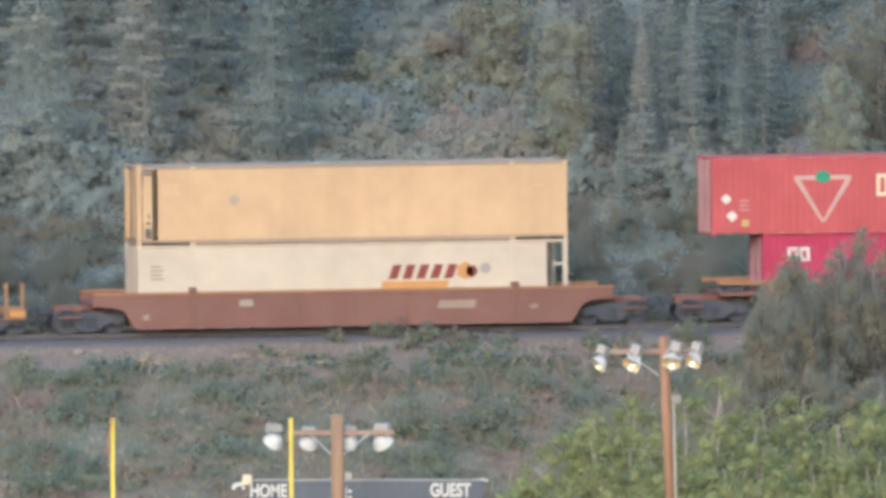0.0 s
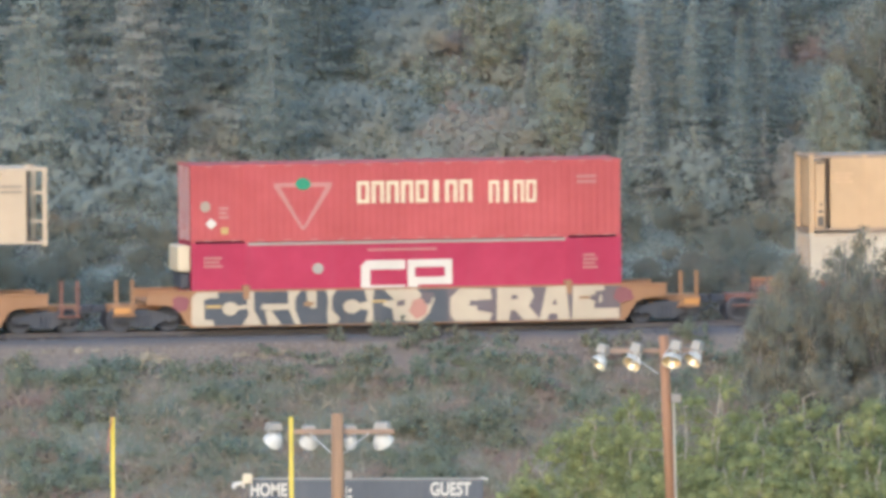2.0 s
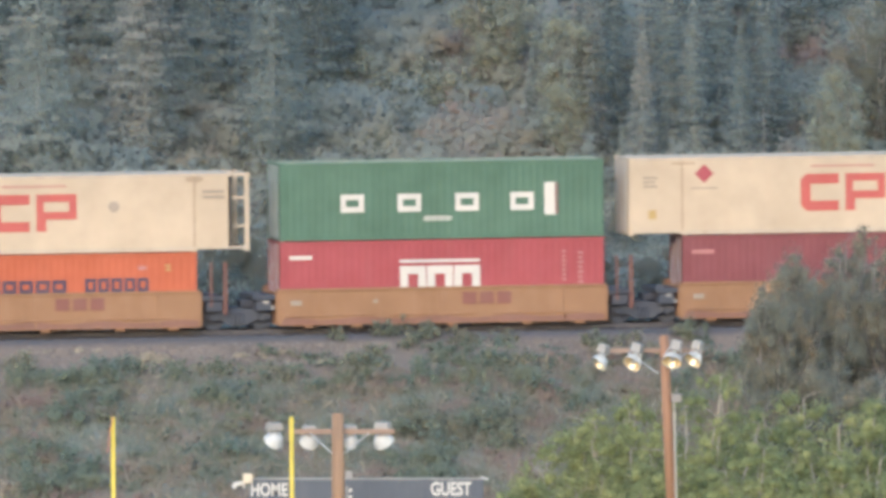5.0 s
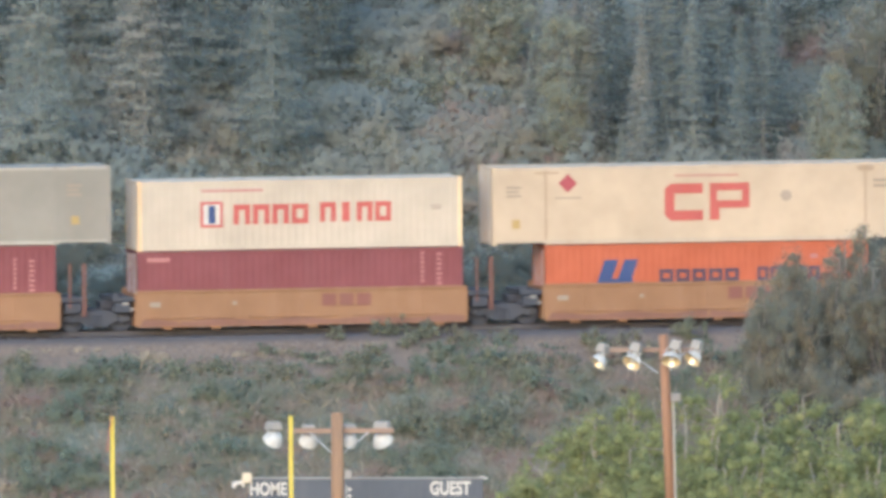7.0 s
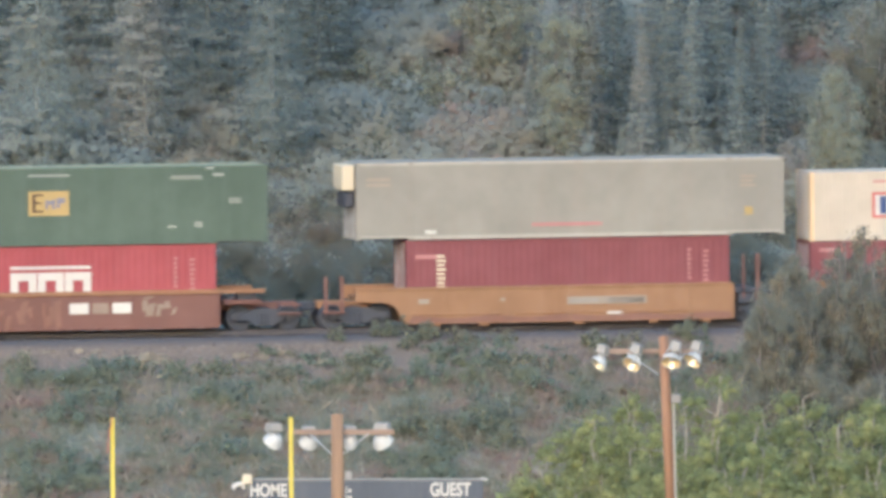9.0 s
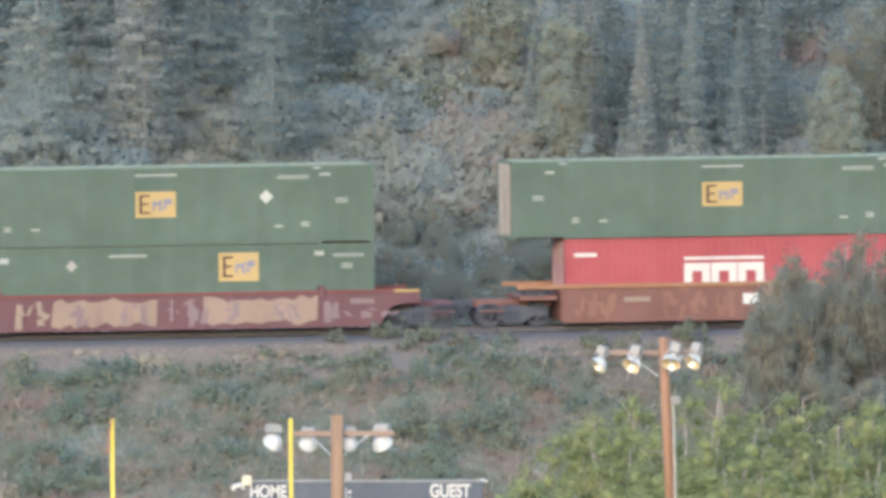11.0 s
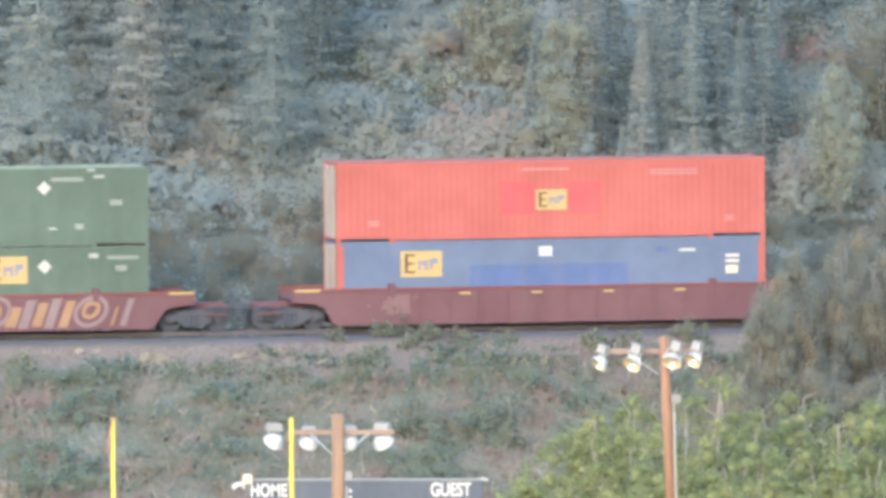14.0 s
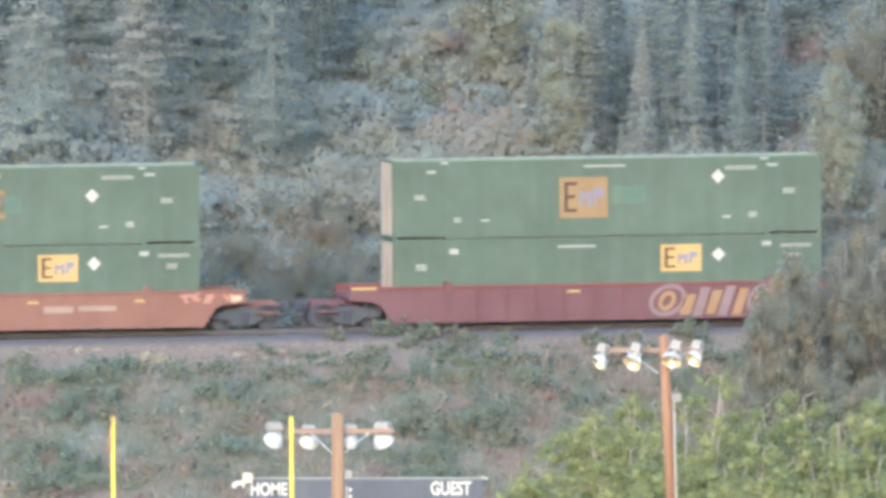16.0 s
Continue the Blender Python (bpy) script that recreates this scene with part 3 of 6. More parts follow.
brush("autumn_brush", AUTUMN_LEAF, "autumn shrubs in olive, ochre and dull red", "shrubs", 23,
      spots_at(6, [(820, 300, 200, 60, 16, 1.2), (900, 250, 120, 60, 8, 1.2), (1010, 280, 90, 60, 8, 1.0), (700, 380, 160, 60, 12, 1.0), (640, 330, 140, 50, 8, 1.0), (1430, 330, 120, 80, 10, 1.0), (70, 290, 140, 30, 8, 0.9), (240, 300, 120, 30, 8, 0.9), (620, 420, 220, 50, 12, 0.9)], 1.0), 320, 0.18)
brush("yellow_green_brush", YELLOW_LEAF, "yellow-green shrubs among the spruces of a hillside", "shrubs", 28,
      spots_at(16, [(745, 180, 50, 50, 7, 1.0), (1490, 240, 50, 110, 7, 1.0), (880, 180, 140, 50, 7, 1.0), (700, 110, 90, 50, 5, 1.0), (140, 280, 70, 10, 3, 0.8), (800, 330, 150, 60, 6, 0.9)], 1.1), 320, 0.17)
brush("reddened_brush", RED_LEAF, "dull red and ochre autumn shrubs on the hillside", "shrubs", 27,
      spots_at(17, [(1410, 110, 110, 50, 14, 1.0), (870, 70, 80, 50, 8, 1.0), (980, 240, 70, 40, 6, 0.7), (840, 250, 180, 50, 12, 0.9), (1000, 260, 60, 60, 5, 0.8), (640, 50, 40, 30, 2, 0.8), (1330, 270, 60, 30, 3, 0.7)], 0.9), 320, 0.16)
brush("embankment_brush", BANK_LEAF, "low weeds and shrubs in green and brown on the embankment", "shrubs", 22,
      spots_on(3, 620, -19, 19, -20, -7.2, 0.45, 0.9, 0.7) + spots_on(5, 30, -5, 12, -6.9, -5.8, 0.4, 0.7, 0.8) + spots_on(15, 30, 2.6, 13, -5.6, -4.3, 0.4, 0.7, 0.8), 150, 0.165, lobes=5)
brush("embankment_shrubs", BANK_TEAL, "dark blue-green shrubs scattered over the embankment", "shrubs", 29,
      spots_at(18, [(100, 690, 90, 30, 7, 0.75), (150, 720, 60, 40, 5, 0.75), (40, 700, 50, 30, 3, 0.6), (215, 680, 60, 30, 4, 0.6), (330, 670, 70, 30, 4, 0.6), (130, 850, 110, 60, 10, 0.9), (640, 700, 90, 30, 5, 0.7), (750, 690, 90, 30, 5, 0.7), (400, 720, 60, 40, 4, 0.65), (900, 720, 90, 50, 6, 0.75), (730, 850, 120, 40, 8, 0.8), (330, 800, 60, 50, 4, 0.6), (1040, 740, 60, 50, 4, 0.7), (1250, 660, 80, 40, 6, 0.7)], 1.30)
      + spots_at(33, [(560, 655, 60, 20, 5, 0.55), (680, 650, 110, 14, 9, 0.55), (795, 626, 50, 8, 6, 0.5), (900, 645, 90, 25, 7, 0.55), (1000, 660, 70, 40, 5, 0.55), (450, 645, 60, 20, 3, 0.5)], 0.75), 340, 0.14)
brush("embankment_olive_shrubs", BANK_OLIVE, "olive-green shrubs scattered over the embankment", "shrubs", 30,
      spots_at(19, [(830, 790, 130, 40, 10, 0.85), (780, 760, 90, 30, 5, 0.7), (700, 610, 120, 20, 6, 0.5), (850, 600, 100, 15, 6, 0.5), (940, 680, 80, 40, 5, 0.6), (280, 660, 80, 20, 4, 0.5), (470, 670, 80, 30, 5, 0.55), (230, 760, 60, 40, 3, 0.5), (610, 660, 80, 30, 5, 0.55), (30, 660, 60, 20, 4, 0.5), (1100, 620, 80, 20, 5, 0.5)], 1.25), 300, 0.14)


def hill_grass():
    rng = np.random.default_rng(18)
    n = 30000
    a, b = rng.uniform(-26, 26, n), rng.uniform(7, 62, n)
    x, y = a * UX - b * UY, a * UY + b * UX
    c = np.stack([x, y, land(x, y) + rng.uniform(0.0, 0.7, n)], -1)
    v, f, nm = leaf_cards(rng, c, 0.26, 0.45, None, np.tile((0.15, -0.6, 0.8), (n, 1)) + rng.normal(size=(n, 3)) * 0.2)
    tagged(new("hillside_grass", raw_mesh("hillside_grass", v, f, UNDER_LEAF, nm)), "rank grey-green grass and weeds on the hillside", "grass", kind="stuff")


hill_grass()


def bank_grass():
    rng = np.random.default_rng(19)
    n = 42000
    a, b = rng.uniform(-21, 21, n), -rng.uniform(6.6, 21, n)
    x, y = a * UX - b * UY, a * UY + b * UX
    c = np.stack([x, y, land(x, y) + rng.uniform(0.05, 0.50, n)], -1)
    rise = np.stack([rng.normal(size=n) * 0.4, rng.normal(size=n) * 0.4, np.ones(n)], -1)
    v, f, nm = leaf_cards(rng, c, 0.46, 0.13, rise, np.tile((0.1, -0.7, 0.5), (n, 1)) + rng.normal(size=(n, 3)) * 0.35, 0.85)
    tagged(new("embankment_grass", raw_mesh("embankment_grass", v, f, BANK_LEAF, nm)), "rank green and brown grass on the embankment", "grass", kind="stuff")


bank_grass()


def stalks():
    rng = np.random.default_rng(8)
    n = 4200
    a, b = rng.uniform(-20, 20, n), -rng.uniform(5.8, 20, n)
    x, y = a * UX - b * UY, a * UY + b * UX
    h = rng.uniform(0.3, 1.3, n)
    c = np.stack([x, y, land(x, y) + h * 0.5], -1)
    lean = np.stack([rng.normal(size=n) * 0.3, rng.normal(size=n) * 0.3, np.ones(n)], -1)
    v, f, nm = leaf_cards(rng, c, 0.48, 0.085, lean)
    tagged(new("dry_grass", raw_mesh("dry_grass", v, f, STRAW)), "dry straw-coloured grass stalks on the embankment", "grass", kind="stuff")


stalks()


def bushy(name, label, group, seed, x, y, h, spread, leaf_mat, bark, leaf, count, stems=13, clump=(0.34, 0.34, 0.30)):
    """Many stems that fan out from one foot and arch, each with side twigs; leaves hang along them, so the outline is ragged."""
    rng = np.random.default_rng(seed)
    tree = thing(name, label, "tree" if name.endswith("tree") else "shrub", group, Matrix.Translation((x, y, land_z(x, y) - 0.15)))
    bm, tips, weight = bmesh.new(), [], []
    tube(bm, (0, 0, -0.2), (0, 0, h * 0.14), 0.020 * h, 0.016 * h, 9)
    for i in range(stems):
        ang = 2 * math.pi * (i + rng.uniform(-0.3, 0.3)) / stems * 2.618
        out = spread * math.sqrt((i + 0.5) / stems) * rng.uniform(0.75, 1.1)
        top = h * (1.0 - 0.36 * (out / spread) ** 1.8) * rng.uniform(0.86, 0.98) if i else h * 0.95
        foot = Vector((0, 0, h * 0.12))
        end = Vector((math.cos(ang) * out, math.sin(ang) * out, top))
        bend = foot.lerp(end, 0.5) + Vector((math.cos(ang), math.sin(ang), 0)) * out * 0.10 + Vector((0, 0, -h * 0.05))
        p, r = foot, 0.010 * h
        for k in range(1, 8):
            t = k / 7
            q = foot * (1 - t) ** 2 + bend * 2 * t * (1 - t) + end * t * t
            q = q + Vector(rng.normal(size=3)) * 0.05 * h * 0.15
            tube(bm, p, q, r, r * 0.85, 5)
            r *= 0.85
            if k >= 1:
                tips.append(q)
                weight.append(0.4 + 0.8 * t)
                for n in range(2):
                    tw = q + Vector((rng.normal() * 0.5, rng.normal() * 0.5, abs(rng.normal()) * 0.35 + 0.05)) * (1.15 - 0.5 * t) * (0.4 + spread * 0.25)
                    tube(bm, q, tw, r * 0.6, r * 0.25, 4)
                    tips += [q.lerp(tw, 0.55), tw]
                    weight += [0.5 + 0.8 * t, 0.4 + 0.9 * t]
            p = q
    part("trunk", bm, bark, tree)
    tips, weight = np.array([tuple(v) for v in tips]), np.array(weight)
    n = int(count / 50)
    c = tips[rng.choice(len(tips), n, p=weight / weight.sum())] + rng.normal(size=(n, 3)) * np.array([0.13, 0.13, 0.08]) * spread
    dome = h * (0.97 - 0.34 * np.minimum(1.3, np.hypot(c[:, 0], c[:, 1]) / spread) ** 2) - np.abs(rng.normal(size=n)) * 0.2
    c[:, 2] = np.maximum(np.minimum(c[:, 2], dome), 0.3)
    size = rng.uniform(0.5, 1.4, (n, 1)) * np.array([clump]) * rng.uniform(0.8, 1.25, (n, 3))
    lift = c * np.array([0.45 / spread, 0.45 / spread, 0]) + np.array([0, 0, 0.2])
    v, f, nm, heart = clumps(rng, c, size, (50 * (size[:, 0] / clump[0]) ** 1.5).astype(int), leaf, 0.6, lift, 0.20)
    again("crown", raw_mesh("crown", v, f, leaf_mat, nm, heart if leaf_mat is GREEN_LEAF else 0), tree)
    return tree


def near_soil():
    """Tan scrub added in place of bare soil at the foot of the bank, and dry tufts under the gravel."""
    spots = [(at(px, d), d - 700, r, r * 0.7) for px, d, r in ((5, 679, 0.8), (35, 678, 0.7), (20, 677, 0.8), (55, 680, 0.6), (-15, 679, 0.9), (40, 682, 0.6), (10, 682, 0.7), (60, 677, 0.5))]
    brush("dry_scrub", STRAW, "tan scrub standing in for bare soil on the embankment", "shrubs", 24, spots, 300, 0.17)
    spots = spots_at(34, [(245, 640, 90, 8, 14, 0.38), (480, 630, 80, 6, 5, 0.30), (100, 625, 80, 8, 4, 0.28)], 0.55)
    brush("dry_tufts", STRAW, "pale dry grass tufts below the gravel", "grass", 25, spots, 260, 0.15)


near_soil()


def snag(px, d, y_low, y_high, r, label):
    """A dead standing stem with a few bare twigs."""
    rng = random.Random(px)
    x, y = at(px, d), d - 700
    top = CAM.z - d * math.tan(math.radians(2.75 + (y_high - 441) * STEP))
    foot = land_z(x, y) - 0.1
    t = thing("dead_tree", label, "tree", "", Matrix.Translation((x, y, foot)))
    bm = bmesh.new()
    tube(bm, (0, 0, 0), (0.06, 0, (top - foot) * 0.6), r, r * 0.7, 7)
    tube(bm, (0.06, 0, (top - foot) * 0.6), (0.02, 0, top - foot), r * 0.7, r * 0.25, 7)
    part("trunk", bm, PALE_BARK, t)
    for i in range(9):
        z = (top - foot) * rng.uniform(0.55, 0.95)
        a, ln = rng.uniform(0, 6.28), rng.uniform(0.25, 0.7)
        bm = bmesh.new()
        tube(bm, (0.03, 0, z), (0.03 + math.cos(a) * ln, math.sin(a) * ln, z + rng.uniform(-0.1, 0.15)), r * 0.35, r * 0.12, 5)
        part("twig", bm, PALE_BARK, t)


snag(1350, 726.5, 290, 192, 0.04, "thin pale dead stem among hillside shrubs")
snag(254, 723.0, 290, 100, 0.022, "tall pale dead stem beside a spruce")

HILL_TREE = "autumn broadleaf tree in olive and ochre on a hillside"
for seed, px, d, h, spread, mat in ((61, 1005, 726, 7.2, 1.2, YELLOW_LEAF), (62, 880, 733, 5.0, 2.2, YELLOW_LEAF),
                                    (66, 1485, 723, 6.6, 1.0, YELLOW_LEAF), (68, 1555, 729, 7.0, 2.0, UNDER_LEAF)):
    bushy("hillside_tree", HILL_TREE if mat is AUTUMN_LEAF else "grey-green broadleaf tree on a wooded hillside", "broadleaf trees on the hillside", seed, at(px, d), d - 700, h, spread, mat, BARK, 0.17, 8000, clump=(0.42, 0.42, 0.38))

# ---- trees in front of the line ----
BROADLEAF = "bright green broadleaf tree beside the playing field"
for seed, px, d, h, spread in ((31, 1108, 646, 9.1, 2.6), (32, 1248, 643, 10.0, 2.8), (33, 1400, 647, 9.0, 2.6), (34, 1520, 644, 9.0, 2.8), (35, 1000, 648, 7.8, 2.3), (37, 1330, 639, 7.7, 2.4),
                               (38, 1180, 640, 7.2, 2.4), (39, 1470, 638, 7.3, 2.4), (50, 925, 642, 6.2, 1.9), (51, 1050, 641, 7.0, 2.2), (52, 1560, 637, 6.6, 2.0), (53, 1290, 635, 6.0, 2.2)):
    bushy("broadleaf_tree", BROADLEAF, "trees beside the field", seed, at(px, d), d - 700, h, spread, GREEN_LEAF, PALE_BARK, 0.132, 16000, clump=(0.33, 0.33, 0.29))
bushy("broadleaf_tree", BROADLEAF, "trees beside the field", 36, at(-12, 640), -60, 6.1, 1.5, GREEN_LEAF, PALE_BARK, 0.12, 7000, clump=(0.32, 0.32, 0.28))
def grown(px, d, y):
    return seen_z(y, d) - land_z(at(px, d), d - 700) + 0.15


THICKET = "dark olive thicket with yellowing leaves on the embankment"
for seed, px, d, h, spread in ((41, 1520, 692, 7.7, 1.7), (42, 1430, 690, 6.2, 2.0), (54, 1470, 691, 6.9, 1.8), (43, 1575, 691, 7.4, 1.8), (44, 1378, 688, grown(1378, 688, 478), 1.2), (55, 1352, 689, grown(1352, 689, 505), 0.8), (56, 1405, 691, grown(1405, 691, 440), 1.0), (45, 1465, 687, 4.8, 2.2), (46, 1550, 686, 4.8, 2.0), (47, 1400, 684, 3.4, 1.8), (48, 1500, 683, 3.2, 1.8), (49, 1330, 686, 2.6, 1.4)):
    bushy("thicket_shrub", THICKET, "thicket on the embankment", seed, at(px, d), d - 700, h, spread, OLIVE_LEAF, BARK, 0.128, 12000, clump=(0.26, 0.26, 0.34))

bm = bmesh.new()
box(bm, -0.022, 0.022, -0.022, 0.022, -0.2, 0.20)
stake = tagged(new("marker_stake", finish("marker_stake", bm, LAMP_GREY, 0.006)), "thin pale marker stake in the ballast edge", "stake")
stake.location = (at(676, 697.6), -2.4, land_z(at(676, 697.6), -2.4))

# ---- playing field: goal, light poles, scoreboard ----
def goal():
    g = thing("goal_post", "yellow painted football goal with two tall uprights", "goal post")
    d = 595.0
    xl, xr = at(198.5, d), at(515.0, d)
    y = d - 700
    for x, top in ((xl, 10.72), (xr, 10.74)):
        bm = bmesh.new()
        tube(bm, (x + 0.05, y, 3.05), (x, y, top), 0.075, 0.07, 14)
        up = part("upright", bm, YELLOW, g, smooth=True)
    bm = bmesh.new()
    tube(bm, (xl, y, 3.05), (xr, y, 3.05), 0.085, None, 14)
    part("crossbar", bm, YELLOW, g)
    bm = bmesh.new()
    xm = (xl + xr) / 2
    tube(bm, (xm, y + 1.6, 0), (xm, y + 1.6, 2.2), 0.11, None, 14)
    tube(bm, (xm, y + 1.6, 2.2), (xm, y, 3.05), 0.10, None, 14)
    part("gooseneck", bm, YELLOW, g)
    # a ribbon tied to the upright
    bm = bmesh.new()
    tube(bm, (xl - 0.01, y - 0.08, 10.74), (xl - 0.10, y - 0.09, 10.25), 0.022, None, 6)
    tube(bm, (xl - 0.10, y - 0.09, 10.25), (xl - 0.155, y - 0.09, 9.62), 0.022, 0.03, 6)
    part("wind_ribbon", bm, paint("ribbon_red", (0.42, 0.17, 0.12)), g, "faded red wind ribbon")


goal()


def luminaire(parent, x, y, z, tilt, turn, size, lift, lean):
    """A floodlight: bowl reflector with a glass, lamp bulb, ballast housing and yoke."""
    m = Matrix.Translation((x, y, z))
    bm = bmesh.new()
    lathe(bm, [(0.04, 0.26), (0.12, 0.25), (0.2, 0.19), (0.27, 0.08), (0.315, -0.06), (0.325, -0.08), (0.315, -0.075), (0.26, 0.07), (0.19, 0.175), (0.1, 0.225), (0.0, 0.23)], 24)
    face = m @ Matrix.Rotation(turn, 4, "Z") @ Matrix.Rotation(tilt, 4, "X") @ Matrix.Diagonal((size, size, size, 1))
    bowl = part("reflector", bm, LAMP_WHITE, parent, "white bowl reflector with polished inside", smooth=True, m=face)
    bm = bmesh.new()
    lathe(bm, [(0.305, -0.07), (0.25, 0.068), (0.18, 0.168), (0.09, 0.215), (0.0, 0.222)], 24)
    part("reflector_lining", bm, GLINT, bowl, smooth=True)
    bm = bmesh.new()
    lathe(bm, [(0.0, -0.03), (0.05, -0.02), (0.07, 0.04), (0.045, 0.12), (0.035, 0.2)], 12)
    part("bulb", bm, LAMP_WHITE, bowl, smooth=True)
    bm = bmesh.new()
    wide, tall = (0.19, 0.33) if lean else (0.25, 0.26)
    box(bm, -wide, wide, -0.2, 0.2, lift, lift + tall)
    for v in bm.verts:
        if v.co.z > lift + 0.1:
            v.co.x *= 0.82
            v.co.y *= 0.85
    part("ballast_housing", bm, LAMP_GREY, parent, "pale grey ballast housing", 0.03, m=m @ Matrix.Rotation(lean, 4, "Y") @ Matrix.Rotation(turn * 0.5, 4, "Z") @ Matrix.Diagonal((size, size, size, 1)))
    bm = bmesh.new()
    tube(bm, (0, 0, 0.1), (0, 0, lift + 0.02), 0.06, 0.08, 10)
    tube(bm, (-0.2, 0, lift + 0.02), (-0.3, 0, 0.02), 0.018, None, 6)
    tube(bm, (0.2, 0, lift + 0.02), (0.3, 0, 0.02), 0.018, None, 6)
    part("yoke", bm, GALV, parent, m=m @ Matrix.Rotation(lean, 4, "Y") @ Matrix.Rotation(turn, 4, "Z") @ Matrix.Diagonal((size, size, size, 1)))


def field_light(label, d, foot, top, r, arm, lamps, arm_gap, lamp_gap, lift, wood, lean=0.0):
    p = thing("field_light_pole", label, "light pole", "field light poles")
    y = d - 700
    x0, x1 = at(foot[0], d), at(top[0], d)
    z1 = seen_z(top[1], d)
    slope = (x1 - x0) / (z1 - seen_z(foot[1], d))
    bm = bmesh.new()
    tube(bm, (x1 - slope * z1, y, -0.3), (x1 - slope * z1 * 0.5, y, z1 * 0.5), r * 1.25, r * 1.1, 16)
    tube(bm, (x1 - slope * z1 * 0.5, y, z1 * 0.5), (x1, y, z1), r * 1.1, r * 0.95, 16)
    part("pole", bm, wood, p, "weathered brown timber pole", smooth=True)
    xa, xb, za = at(arm[0], d), at(arm[1], d), seen_z(arm[2], d)
    bm = bmesh.new()
    box(bm, xa, xb, y + arm_gap - 0.06, y + arm_gap + 0.06, za - 0.08, za + 0.08)
    part("crossarm", bm, ARM_WOOD, p, "grey-brown timber crossarm", 0.01)
    for sgn, end in ((-1, xa), (1, xb)):
        bm = bmesh.new()
        tube(bm, (x1 + sgn * 0.15, y + arm_gap - 0.09, za - 0.75), (x1 + (end - x1) * 0.55, y + arm_gap - 0.08, za - 0.05), 0.022, None, 8)
        part("brace", bm, GALV, p)
    for px, py, tilt, turn, size in lamps:
        luminaire(p, at(px, d), y + lamp_gap, seen_z(py, d), tilt, turn, size, lift, lean)
    for i in (-1, 0, 1):
        bm = bmesh.new()
        tube(bm, (x1 + i * 0.12, y, z1 - 0.02), (x1 + i * 0.3, y, z1 + 0.16), 0.012, None, 5)
        part("cap_wire", bm, STEEL_DARK, p)
    return p, x1, y, slope, z1


field_light("brown timber pole with crossarm and four white floodlights", 615.0, (598, 880), (597, 732), 0.205, (508, 698, 765),
            ((484, 782, 0.75, 0.7, 1.05), (546, 784, 0.8, 0.3, 0.95), (618, 783, 0.85, 0.6, 0.95), (677, 783, 0.7, -0.7, 1.1)), 0.28, 0.62, 0.30, POLE_WOOD)
pole, x1, yp, slope, z1 = field_light("reddish-brown timber pole with four floodlights above green trees", 610.0, (1188, 880), (1175, 594), 0.158, (1058, 1246, 622),
            ((1061, 641, -0.85, -1.1, 0.92), (1120, 641, -0.9, -0.7, 0.97), (1189, 637, -0.72, -0.25, 1.0), (1228, 635, -0.9, -0.8, 0.92)), 0.3, -0.5, 0.34, RED_WOOD, 0.28)
bm = bmesh.new()
box(bm, at(1188, 610), at(1206, 610), yp - 0.3, yp - 0.1, seen_z(712, 610), seen_z(697, 610))
part("junction_box", bm, paint("box_grey", (0.22, 0.20, 0.18)), pole, "grey metal junction box", 0.015)
bm = bmesh.new()
tube(bm, (at(1193, 610), yp - 0.2, seen_z(705, 610)), (at(1202, 610), yp - 0.2, seen_z(1100, 610)), 0.035, None, 8)
part("conduit", bm, paint("conduit_grey", (0.36, 0.33, 0.28)), pole, "pale conduit pipe")


def lettering(word, x0, x1, z0, z1, y, parent):
    cu = bpy.data.curves.new(word, "FONT")
    cu.body, cu.extrude, cu.offset = word, 0.01, 0.03
    tmp = bpy.data.objects.new("tmp", cu)
    me = bpy.data.meshes.new_from_object(tmp)
    bpy.data.objects.remove(tmp)
    v = np.array([tuple(p.co) for p in me.vertices])
    lo, hi = v.min(0), v.max(0)
    for p in me.vertices:
        p.co = ((p.co.x - lo[0]) / (hi[0] - lo[0]) * (x1 - x0) + x0, y - p.co.z, (p.co.y - lo[1]) / (hi[1] - lo[1]) * (z1 - z0) + z0)
    me.materials.clear()
    me.materials.append(WHITE)
    return again("lettering", me, parent, label="white capital letters")


